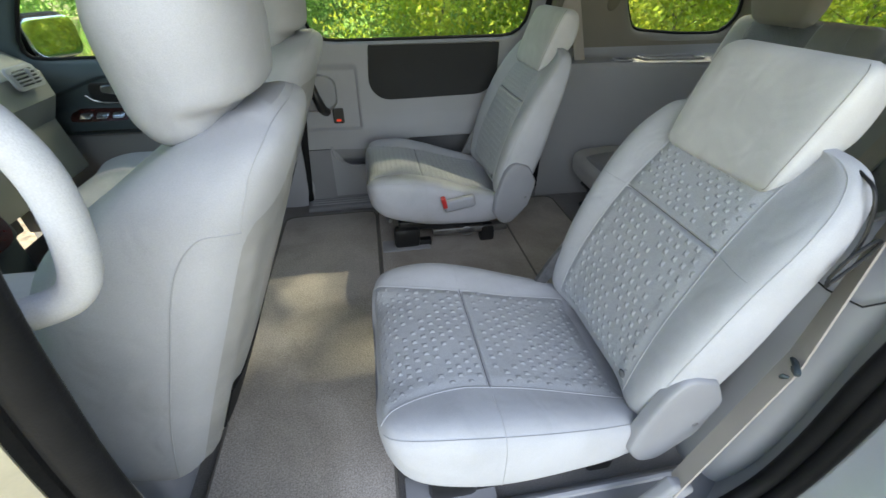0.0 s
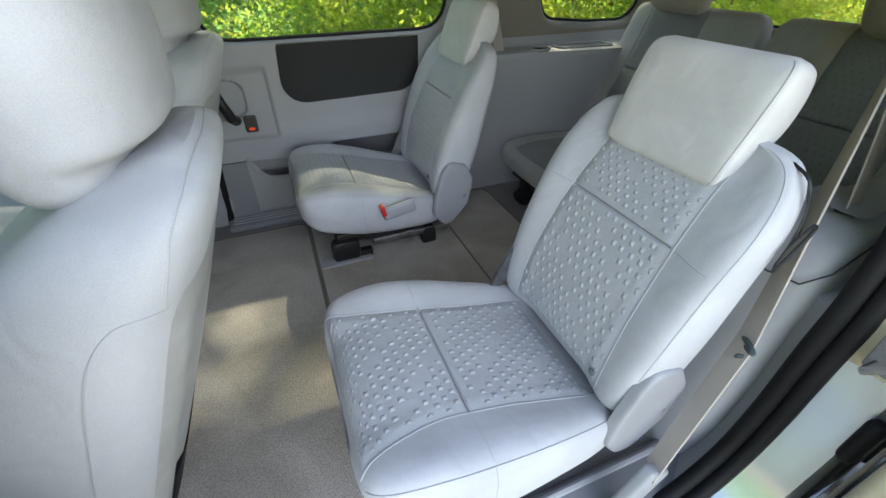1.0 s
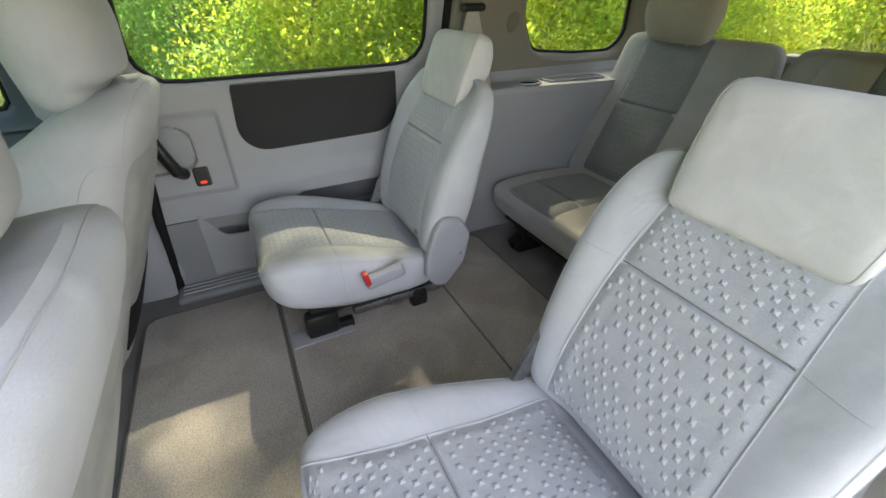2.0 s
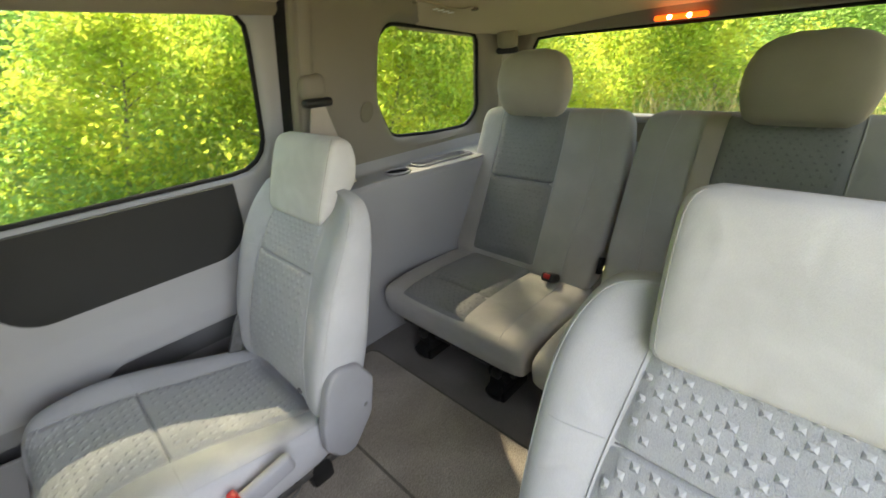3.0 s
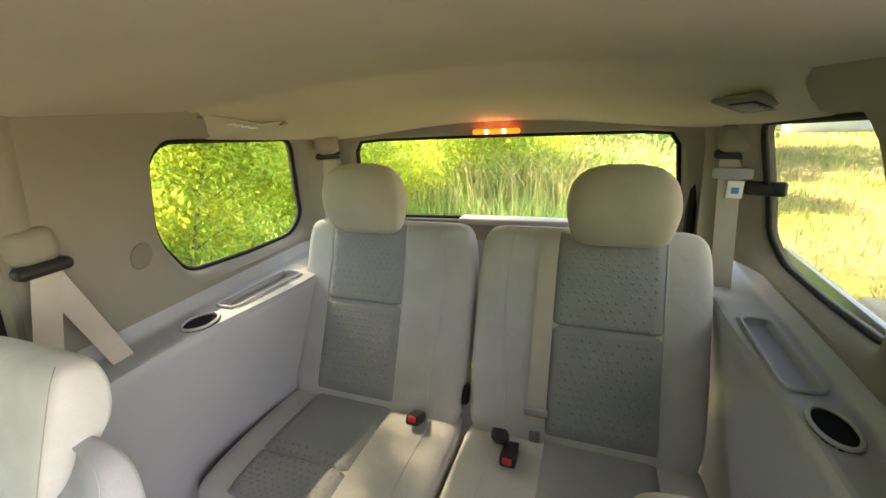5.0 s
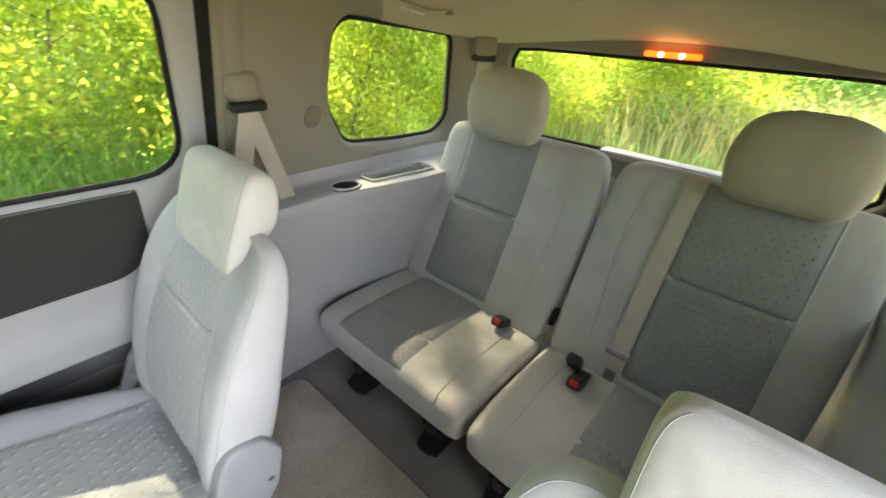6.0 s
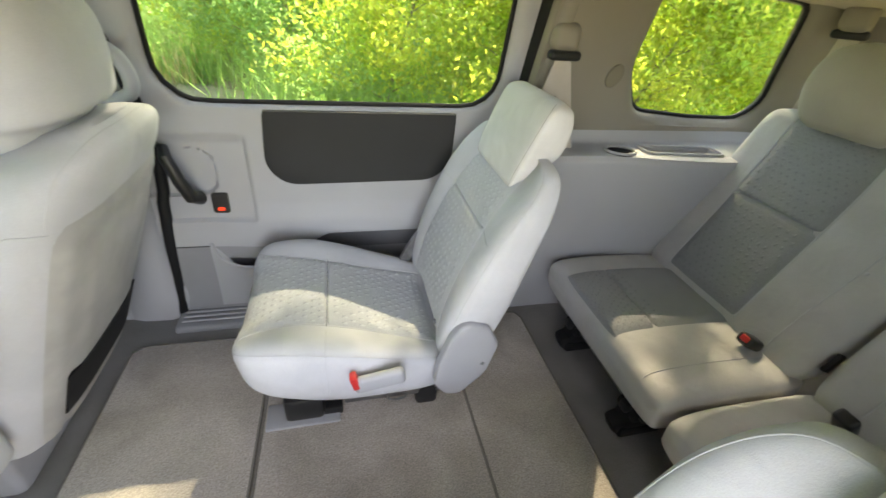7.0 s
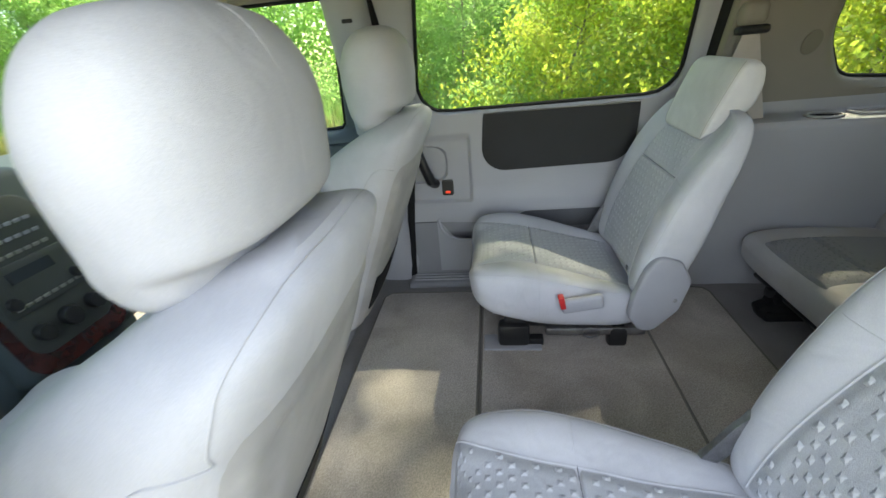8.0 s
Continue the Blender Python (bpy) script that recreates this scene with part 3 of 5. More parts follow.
def rear_side(name, s, label):
    wall = tagged(new(name), label, "wall", "", "structure")
    bm = bmesh.new()
    rows = []
    for x in lin(0.532, 1.56, 170):
        prof = [tuple(q) for q in spline(shelf_profile(x, s), 3)]
        fine = [prof[0]]
        for (y0, z0), (y1, z1) in zip(prof, prof[1:]):
            k = 7 if z0 > 0.595 and y1 < (0.71 if s > 0 else 0.7125) else 1
            fine += [(y0 + (y1 - y0) * i / k, z0 + (z1 - z0) * i / k) for i in range(1, k + 1)]
        rows.append([bm.verts.new((x, s * y, z - shelf_sink(x, y, z, s))) for y, z in fine])
    for a, b in zip(rows, rows[1:]):
        for j in range(len(a) - 1):
            bm.faces.new((a[j], a[j + 1], b[j + 1], b[j]))
    part("lower_trim", fix(bm), PLASTIC, wall)
    bm, ho, hc = window_wall(QUARTER_HOLE, [(1.53, 0.638), (1.53, 1.17), (0.532, 1.17), (0.532, 0.638)], side(quarter_y, s), roll=0.045, lip=0.05)
    part("pillar_trim", bm, PLASTIC_WARM, wall)
    post = [Vector((0.563, s * (quarter_y(0.56, z) + 0.028), z)) for z in lin(0.50, 1.16, 10)]
    part("pillar_edge", tube(post, 0.034, 14), PLASTIC_WARM, wall)
    w = window(ho, hc, side(quarter_y, s), "window_2" if s > 0 else "window_3", "tinted rear quarter window with rounded corners", TINTED if s > 0 else TINTED_DEEP, 0.045)
    mid, k = (0.645, 1.0) if s > 0 else (0.675, 0.72)
    # cup holder
    rim = [Vector((0.842 + 0.047 * math.cos(a), s * (mid + 0.040 * k * math.sin(a)), 0.604)) for a in lin(0, 2 * math.pi, 28)]
    part("cup_holder_rim", tube(rim, 0.004, 6, cap=False), PLASTIC, wall)
    bm = bmesh.new()
    rings = [[Vector((0.842 + r * 1.15 * math.cos(a), s * (mid + r * k * math.sin(a)), z)) for a in lin(0, 2 * math.pi, 28)[:-1]] for r, z in ((0.0375, 0.600), (0.0365, 0.575), (0.035, 0.552), (0.02, 0.550))]
    bridge(bm, rings, True, True)
    part("cup_holder_well", fix(bm), WELL, wall, "dark cup holder well")
    tray = outline([(0.925, 0.615), (1.19, 0.588), (1.20, 0.668), (0.925, 0.69)] if s > 0 else [(0.925, 0.640), (1.19, 0.640), (1.195, 0.704), (0.925, 0.706)], 0.022, 5)
    part("tray_rim", tube([Vector((u, s * v, 0.605)) for u, v in tray + tray[:1]], 0.0045, 6, cap=False), PLASTIC, wall)
    dot = [(0.772 + 0.026 * math.cos(a), 0.81 + 0.034 * math.sin(a)) for a in lin(0, 2 * math.pi, 20)[:-1]]
    part("round_cap", plate(dot, lambda u, v, h: Vector((u, s * (quarter_y(u, v) - h), v)), 0.004, 0.002), VENT, wall, "round cap in the pillar trim")
    return wall


rear_side("wall_right", 1, "grey moulded rear side trim with shelf and quarter window")
rear_side("wall_left", -1, "grey moulded rear side trim with tray, cup holder and window")

# tailgate
def gate(u, v, h):
    return Vector((1.62 - 0.30 * (v - 0.69) + h - 0.05 * abs(u / 0.6) ** 3, u, v))


GATE_HOLE = outline([(-0.525, 1.005), (0.525, 1.005), (0.575, 0.69), (-0.575, 0.69)][::-1], 0.045)
rear = tagged(new("wall_rear"), "grey trimmed tailgate with a wide tinted rear window", "wall", "", "structure")
bm, ho, hc = window_wall(GATE_HOLE, [(0.70, 0.60), (0.70, 1.10), (-0.70, 1.10), (-0.70, 0.60)], gate, roll=0.02, lip=0.02)
part("upper_trim", bm, PLASTIC_WARM, rear)
part("lower_trim", wall_grid(lin(-0.70, 0.70, 12), lin(-0.03, 0.60, 10), gate), PLASTIC, rear)
window(ho, hc, gate, "window_4", "wide tinted rear window with fine heating lines", TINTED, 0.02)
sill = rounded_box(0.06, 0.55, 0.025, 0.008, 3, (1.585, -0.12, 0.70))
part("window_ledge", sill, PLASTIC, rear)
for s in (1, -1):
    pts = [Vector((1.515 + 0.30 * (1.0 - z) * 0.6, s * (0.575 + 0.06 * (1.0 - z)), z)) for z in lin(0.66, 1.03, 6)]
    part("gate_seal", tube(pts, 0.016, 8), BLACK, rear)
    post = [Vector((1.47 + 0.25 * (1.0 - z), s * (0.625 + 0.10 * (1.0 - z)), z)) for z in lin(0.58, 1.07, 6)]
    part("pillar_post", tube(post, 0.045, 12, 0.8), PLASTIC_WARM, rear)

# high brake lamp, glowing
lamp_thing = thing("brake_lamp", "glowing orange-red high brake lamp above the rear window", "lamp", at=(1.515, 0, 1.018))
part("lens", rounded_box(0.03, 0.15, 0.015, 0.006, 3), LAMP_RED, lamp_thing)
for y in (-0.028, 0.028):
    bm = bmesh.new()
    bmesh.ops.create_uvsphere(bm, u_segments=12, v_segments=8, radius=0.007)
    bmesh.ops.translate(bm, vec=(-0.014, y, 0), verts=bm.verts)
    part("bulb", bm, BULB, lamp_thing)

# ceiling
def ceiling_z(x, y):
    a = min(abs(y) / 0.66, 1.0)
    z = 1.185 - 0.085 * a ** 2.4
    edge = 1.20 - 0.27 * min(abs(y) / 0.6, 1) ** 2
    z -= 0.048 * smooth01(edge - 0.02, edge + 0.05, x) + 0.095 * max(0.0, x - edge - 0.02) / 0.32 * (1 - 0.75 * a ** 2)
    z -= 0.02 * smooth01(-0.75, -1.0, x)
    return z


bm = bmesh.new()
for h in (0.0, 0.06):
    g = [[bm.verts.new((x, y, ceiling_z(x, y) + h)) for y in lin(-0.72, 0.72, 48)] for x in lin(-1.02, 1.60, 90)]
    for a, b in zip(g, g[1:]):
        for j in range(48):
            bm.faces.new((a[j], a[j + 1], b[j + 1], b[j]))
structure("ceiling", fix(bm), HEADLINER, "beige cloth headliner with a stepped rear part", "ceiling")
def on_ceiling(x, y, h=0.0):
    return Vector((x, y, ceiling_z(x, y) - h))


hook_bar = thing("assist_handle", "folded beige assist handle above the rear quarter window", "handle", at=(1.01, 0.53, 0))
run = [on_ceiling(0.928 + 0.172 * f, 0.592 - 0.118 * f, 0.002 + 0.003 * math.sin(f * math.pi)) - Vector((1.01, 0.53, 0)) for f in lin(0, 1, 14)]
part("bar", tube(run, lambda f: 0.010 - 0.003 * abs(2 * f - 1), 10, 0.5), HEADLINER, hook_bar)
for f in (0.04, 0.96):
    p = on_ceiling(0.928 + 0.172 * f, 0.592 - 0.118 * f, 0.006) - Vector((1.01, 0.53, 0))
    part("screw_cover", rounded_box(0.020, 0.018, 0.010, 0.004, 3, p), VENT, hook_bar, "dark round screw cover")
for k in range(4):
    p = on_ceiling(0.990 + 0.013 * k, 0.549 - 0.009 * k, 0.016) - Vector((1.01, 0.53, 0))
    part("rib", rounded_box(0.007, 0.02, 0.004, 0.0015, 2, p, pose(0, 0, 0, 0, 0, 20)), LABEL, hook_bar)
v = thing("ceiling_vent", "square olive headliner air vent with pale slats", "vent", at=on_ceiling(1.03, -0.543, 0.002))
v.rotation_euler = (radians(16), radians(6), radians(38))
part("bezel", rounded_box(0.082, 0.082, 0.008, 0.003, 3), VENT, v, "olive plastic vent frame")
part("well", rounded_box(0.046, 0.046, 0.004, 0.001, 2, (0, 0, -0.0035)), BLACK_PLASTIC, v)
for k in range(4):
    part("slat", rounded_box(0.038, 0.005, 0.006, 0.0015, 2, (0, -0.016 + 0.0107 * k, -0.006), pose(0, 0, 0, 28, 0, 0)), HINGE_GREY, v)
# roof rails along the side openings
for s in (1, -1):
    pts = [Vector((x, s * (0.655 + 0.012 * math.sin(x * 2)), 1.105)) for x in lin(-0.98, 1.5, 20)]
    structure("trim", tube(pts, 0.022, 10, 1.3), PLASTIC_WARM, "padded trim rail under the headliner edge", "trim")

# floor: carpets with bound edges
structure("floor", rounded_box(3.3, 1.62, 0.04, 0.005, 2, (0.0, 0, -0.024)), CARPET_DARK, "grey carpeted vehicle floor", "floor")
def carpet(name, x0, x1, y0, y1, mat, label, top=0.012):
    loop = resample(outline([(x0, y0), (x1, y0), (x1, y1), (x0, y1)], 0.035, 6), 120)
    ob = thing(name, label, "carpet")
    bm = plate(loop, lambda u, v, h: Vector((u, v, h - 0.003)), top + 0.003, 0.006)
    part("carpet_surface", bm, mat, ob)
    part("binding", tube([Vector((u, v, top - 0.004)) for u, v in loop + loop[:1]], 0.005, 6, cap=False), CARPET_EDGE, ob)
    return ob


carpet("floor_mat", -0.635, -0.245, -0.70, 0.60, CARPET, "worn taupe carpet runner behind the front seats")
carpet("floor_mat", -0.235, 0.592, -0.60, 0.60, CARPET, "taupe carpet under the second row of seats")
structure("trim", tube([Vector((0.305, y, 0.0125)) for y in lin(-0.55, 0.58, 10)], 0.004, 6, 0.5), CARPET_EDGE, "sewn seam across the carpet", "seam")
step = structure("trim", rounded_box(1.04, 0.11, 0.03, 0.01, 3, (-0.03, 0.715, 0.002)), KICK, "grey ribbed plastic door sill", "sill")
for k in range(3):
    part("rib", tube([Vector((x, 0.69 + 0.022 * k, 0.018)) for x in (-0.53, 0.45)], 0.004, 6), PLASTIC, step)

# open side: sill, rear jamb with seal and striker, middle pillar
sill = structure("trim", rounded_box(0.98, 0.15, 0.035, 0.012, 3, (-0.02, -0.755, 0.0)), KICK, "grey plastic step sill of the open doorway", "sill")
part("ridge", tube([Vector((x, -0.70, 0.022)) for x in lin(-0.45, 0.38, 8)], 0.008, 8), HINGE_GREY, sill)
jamb = thing("door_jamb", "painted door jamb of the open doorway with black rubber seal", "door jamb", kind="structure")
curve = spline([(0.24, -0.79, -0.005), (0.345, -0.787, 0.025), (0.425, -0.785, 0.11), (0.455, -0.785, 0.24), (0.460, -0.785, 0.40), (0.470, -0.785, 0.52), (0.485, -0.775, 0.64), (0.50, -0.735, 0.84), (0.51, -0.67, 1.10)], 6)
part("rubber_seal", tube([Vector(p) for p in curve], 0.016, 12), BLACK, jamb)
part("inner_seal", tube([Vector(p) + Vector((0.004, -0.027, -0.004)) for p in curve], 0.0145, 12), BLACK, jamb)
bm = bmesh.new()
rows = []
for p in curve:
    p = Vector(p)
    rows.append([bm.verts.new(p + Vector(d)) for d in ((0.006, 0.01, 0), (0.012, -0.03, -0.003), (0.016, -0.07, -0.006), (0.02, -0.105, -0.008), (0.06, -0.12, -0.02))])
for a, b in zip(rows, rows[1:]):
    for j in range(4):
        bm.faces.new((a[j], a[j + 1], b[j + 1], b[j]))
part("painted_panel", fix(bm), PAINT, jamb, "glossy silver painted jamb")
striker = part("striker_plate", rounded_box(0.014, 0.055, 0.07, 0.004, 2, (0.462, -0.868, 0.478)), METAL, jamb, "steel door striker")
part("striker_loop", tube([Vector(p) for p in ((0.46, -0.854, 0.458), (0.425, -0.854, 0.458), (0.425, -0.882, 0.495), (0.46, -0.882, 0.495))], 0.006, 8), METAL, striker)
part("sill_track", tube([Vector((x, -0.855, -0.02 + 0.10 * smooth01(0.3, 0.7, x))) for x in lin(-0.5, 0.9, 14)], 0.010, 8), CHROME, jamb, "bright roller track")
part("sill_panel", rounded_box(1.5, 0.10, 0.10, 0.02, 3, (0.2, -0.875, -0.08)), PAINT, jamb)

part("edge_weatherstrip", tube([Vector((0.475, -0.905, z)) for z in lin(-0.05, 0.62, 8)], 0.004, 8), BLACK, jamb)
part("bright_strip", tube([Vector((0.483, -0.920, z)) for z in lin(-0.05, 0.60, 8)], 0.007, 8), CHROME, jamb)
part("upper_jamb", rounded_box(0.012, 0.10, 0.24, 0.005, 2, (0.478, -0.862, 0.545)), JAMB, jamb, "cream painted upper jamb")
part("bumper", rounded_box(0.03, 0.025, 0.10, 0.012, 3, (0.47, -0.900, 0.32)), BLACK, jamb, "black rubber door stop")

open_door = thing("door_4", "beige trimmed edge of the opened sliding door", "door", kind="structure")
edge = outline([(0.40, 0.42), (0.40, -0.30), (1.40, -0.30), (1.40, 0.60), (0.62, 0.60)], [0.06, 0.03, 0.03, 0.03, 0.1], 6)
part("inner_trim", plate(resample(edge, 90), lambda u, v, h: Vector((u, -0.985 + h, v)), 0.05, 0.02, 4), JAMB, open_door, "beige moulded inner trim")
part("outer_skin", plate(resample(edge, 90), lambda u, v, h: Vector((u - 0.01, -0.985 - h, v)), 0.035, 0.012, 3), PAINT, open_door, "silver painted skin")

# inner trim between the open doorway's rear seal and the quarter trim
bm = bmesh.new()
rows = []
for p in curve:
    p = Vector(p)
    inner = Vector((0.575, -(quarter_y(0.56, p.z) if p.z > 0.50 else 0.66), p.z))
    rows.append([bm.verts.new(p.lerp(inner, f) + Vector((0, 0.012 * math.sin(f * math.pi), 0))) for f in lin(0, 1, 6)])
for a, b in zip(rows, rows[1:]):
    for j in range(6):
        bm.faces.new((a[j], a[j + 1], b[j + 1], b[j]))
structure("wall_left_front_trim", fix(bm), PLASTIC, "grey plastic pillar trim beside the open doorway", "wall")

for s in (1, -1):
    bp = tagged(new("wall_pillar_right" if s > 0 else "wall_pillar_left"), "grey plastic middle pillar trim with grab handle", "pillar", "", "structure")
    xf, xr = (-0.685, -0.545) if s > 0 else (-0.66, -0.52)
    lean = lambda z: (0.745 if z < 0.6 else 0.745 - 0.28 * (z - 0.6)) + (0.0 if s > 0 else 0.02)
    bm = bmesh.new()
    rings = []
    for z in lin(-0.02, 1.16, 14):
        y = lean(z)
        w = 0.02 * smooth01(0.35, 0.0, z) + 0.03 * smooth01(0.16, 0.0, z)
        rings.append([Vector((x, s * yy, z)) for x, yy in ((xf - w, y + 0.06), (xf - w, y + 0.02), (xf + 0.03, y - 0.012), (xr - 0.03, y - 0.016), (xr + w, y + 0.01), (xr + w, y + 0.06))])
    bridge(bm, rings)
    part("pillar_cover", fix(bm), PLASTIC, bp, angle=60)
    grip = [(-0.62, 0.70, 0.850), (-0.56, 0.695, 0.840), (-0.514, 0.695, 0.830), (-0.478, 0.695, 0.808), (-0.464, 0.70, 0.771), (-0.470, 0.71, 0.730), (-0.50, 0.725, 0.706), (-0.56, 0.735, 0.695), (-0.62, 0.74, 0.690)]
    if s < 0:
        grip = [(-0.54, 0.785, 0.888), (-0.485, 0.78, 0.876), (-0.446, 0.78, 0.850), (-0.427, 0.78, 0.808), (-0.430, 0.78, 0.755), (-0.447, 0.78, 0.714), (-0.485, 0.785, 0.700), (-0.54, 0.79, 0.702)]
    part("grab_handle", tube([Vector((x, s * y, z)) for x, y, z in (tuple(q) for q in spline(grip, 6))], 0.016 if s > 0 else 0.0132, 14), SUEDE if s < 0 else PLASTIC, bp, "pale grey plastic grab handle")
    if s < 0:
        sl = [Vector(p) for p in spline([(-0.455, -0.83, 0.78), (-0.47, -0.83, 0.68), (-0.485, -0.83, 0.50), (-0.48, -0.83, 0.2), (-0.45, -0.82, 0.04), (-0.30, -0.82, -0.01)], 5)]
        part("rubber_seal", tube(sl, 0.016, 10), BLACK, bp)
        part("inner_seal", tube([p + Vector((-0.03, -0.01, 0)) for p in sl], 0.012, 8), BLACK, bp)
        bm = bmesh.new()
        bridge(bm, [[p + Vector(d) for d in ((-0.02, -0.02, 0), (-0.06, -0.06, 0), (-0.14, -0.07, 0), (-0.14, 0.04, 0), (-0.06, 0.06, 0))] for p in sl[:-8]])
        part("painted_post", fix(bm), JAMB, bp)
    else:
        part("belt_slot", rounded_box(0.035, 0.02, 0.012, 0.004, 2, (-0.605, 0.625, 1.0)), BLACK_PLASTIC, bp)

# painted outer skin
for s, spans in ((1, ((-1.85, 1.66),)), (-1, ((-1.85, -0.62), (0.56, 1.66)))):
    for x0, x1 in spans:
        structure("wall_outer_skin", rounded_box(x1 - x0, 0.02, 0.95, 0.008, 2, ((x0 + x1) / 2, s * 0.885, 0.155)), PAINT, "silver painted outer body side", "body panel")
bm = bmesh.new()
for h in (0.0, 0.02):
    g = [[bm.verts.new((x, y, 1.275 - 0.10 * (abs(y) / 0.76) ** 3 - 0.10 * smooth01(1.0, 1.62, x) + h)) for y in lin(-0.76, 0.76, 16)] for x in lin(-1.02, 1.60, 12)]
    for a, b in zip(g, g[1:]):
        for j in range(16):
            bm.faces.new((a[j], a[j + 1], b[j + 1], b[j]))
structure("roof", fix(bm), PAINT, "silver painted vehicle roof", "roof")

# front: doors, dashboard, windscreen
for s in (1, -1):
    d = tagged(new("door_2" if s > 0 else "door_3"), "slate grey front door with red wood veneer switch panel", "door", "", "structure")
    bm, ho, hc = window_wall(FRONT_HOLE, [(-0.625, 0.60), (-0.625, 1.16), (-1.0, 1.16), (-1.55, 0.84), (-1.55, 0.60)], side(front_y, s), roll=0.02, lip=0.02)
    part("window_surround", bm, TEAL if s > 0 else PLASTIC, d)
    part("inner_panel", wall_grid(lin(-1.75, -0.625, 90), lin(0.385, 0.60, 72), side(front_y, s)), TEAL, d, "dark slate moulded panel")
    part("lower_panel", wall_grid(lin(-1.75, -0.625, 40), lin(-0.03, 0.385, 40), side(front_y, s)), PLASTIC, d)
    window(ho, hc, side(front_y, s), "window_5" if s > 0 else "window_6", "clear front door window", CLEAR, 0.02)
    on_door = lambda u, v, h: Vector((u, s * (front_y(u, v) - 0.002 - h), v))
    ven = outline([(-1.345, 0.468), (-1.33, 0.448), (-1.14, 0.447), (-1.128, 0.462), (-1.14, 0.480), (-1.31, 0.484)], 0.010, 4)
    part("veneer_panel", plate(resample(ven, 60), on_door, 0.004, 0.002), WOODGRAIN, d, "glossy red wood veneer")
    for x in (-1.285, -1.228, -1.172):
        part("window_switch", plate(outline([(x - 0.022, 0.472), (x - 0.018, 0.456), (x + 0.020, 0.456), (x + 0.024, 0.472)], 0.005, 3), on_door, 0.011, 0.003), CHROME, d)
    pull = outline([(-1.112, 0.474), (-1.108, 0.450), (-0.86, 0.450), (-0.85, 0.474)], 0.010, 4)
    part("pull_pocket", plate(resample(pull, 60), on_door, 0.003, 0.001), BLACK, d, "dark pull pocket of the armrest")
    part("armrest_seam", tube([Vector((x, s * (front_y(x, 0.41) - 0.001), 0.41)) for x in lin(-1.34, -0.70, 24)], 0.0035, 6), BLACK_PLASTIC, d)
    cup = outline([(-1.255, 0.572), (-1.262, 0.520), (-1.235, 0.500), (-1.135, 0.500), (-1.125, 0.572)], 0.022, 5)
    part("handle_bowl", plate(resample(cup, 48), on_door, 0.004, 0.002), BLACK_PLASTIC, d)
    part("bowl_rim", tube([Vector((u, s * (front_y(u, v) - 0.007), v)) for u, v in ((-1.275, 0.530), (-1.255, 0.512), (-1.225, 0.502), (-1.18, 0.499), (-1.14, 0.500), (-1.122, 0.512))], 0.004, 8), CHROME, d, "chrome rim of the handle bowl")
    lever = outline([(-1.205, 0.566), (-1.212, 0.540), (-1.150, 0.528), (-1.128, 0.536), (-1.128, 0.566)], 0.010, 4)
    part("door_handle", plate(resample(lever, 48), lambda u, v, h: Vector((u, s * (front_y(u, v) - 0.012 - h), v)), 0.012, 0.005), CHROME, d, "chrome inner door handle")
    mir = thing("door_mirror", "black door mirror outside the front window", "mirror", "door mirrors", at=(-1.405, s * 0.93, 0.708))
    mir.rotation_euler = (0, 0, radians(-18 * s))
    part("housing", rounded_box(0.09, 0.235, 0.165, 0.045, 5, (-0.035, 0, 0)), BLACK, mir)
    ml = outline([(-0.106, 0.070), (-0.106, -0.070), (0.106, -0.070), (0.106, 0.070)], 0.04, 6)
    part("mirror_glass", plate(ml, lambda u, v, h: Vector((0.010 + h, u, v)), 0.003, 0.001), MIRROR, mir)
    part("mount", tube([Vector((-0.03, -s * 0.09, -0.04)), Vector((-0.03, -s * 0.17, -0.06))], 0.022, 8), BLACK_PLASTIC, mir)

dash = thing("dashboard", "grey dashboard with a dark centre stack and round vents", "dashboard", kind="structure")
bm = bmesh.new()
prof = [(-1.30, 0.30), (-1.33, 0.48), (-1.29, 0.56), (-1.30, 0.64), (-1.38, 0.69), (-1.55, 0.715), (-1.78, 0.72), (-1.80, 0.3)]
bridge(bm, [[Vector((max(x - 0.11 * smooth01(0.60, 0.76, abs(y)), -1.81), y, z)) for x, z in prof] for y in (-0.76, -0.72, -0.68, -0.63, -0.3, -0.17, 0.17, 0.3, 0.63, 0.68, 0.72, 0.76)])
part("upper_pad", fix(bm), DASH, dash, angle=30)
part("bright_strip", tube([Vector((x, y, z)) for x, y, z in ((-1.318, 0.44, 0.560), (-1.310, 0.52, 0.562), (-1.315, 0.60, 0.564), (-1.345, 0.672, 0.562))], 0.006, 8, 0.6), CHROME, dash, "thin chrome strip")
part("centre_stack", rounded_box(0.14, 0.30, 0.46, 0.03, 4, (-1.31, -0.075, 0.52), pose(0, 0, 0, 0, -14, 0)), TEAL, dash, "dark slate centre stack")
def on_stack(u, v, h):
    return Vector((-1.242 - 0.25 * (v - 0.44) + h, -0.075 + u, v + 0.08))
part("wood_trim", plate(outline([(-0.13, 0.60), (-0.13, 0.24), (0.13, 0.24), (0.13, 0.60)], 0.05, 6), on_stack, 0.006, 0.003), WOODGRAIN, dash, "red wood veneer surround")
part("stack_panel", plate(outline([(-0.105, 0.62), (-0.105, 0.285), (0.105, 0.285), (0.105, 0.62)], 0.04, 6), on_stack, 0.012, 0.004), STACK, dash, "dark control panel")
part("lower_stack", rounded_box(0.20, 0.36, 0.40, 0.03, 4, (-1.33, -0.075, 0.20)), TEAL, dash, "slate lower centre panel")
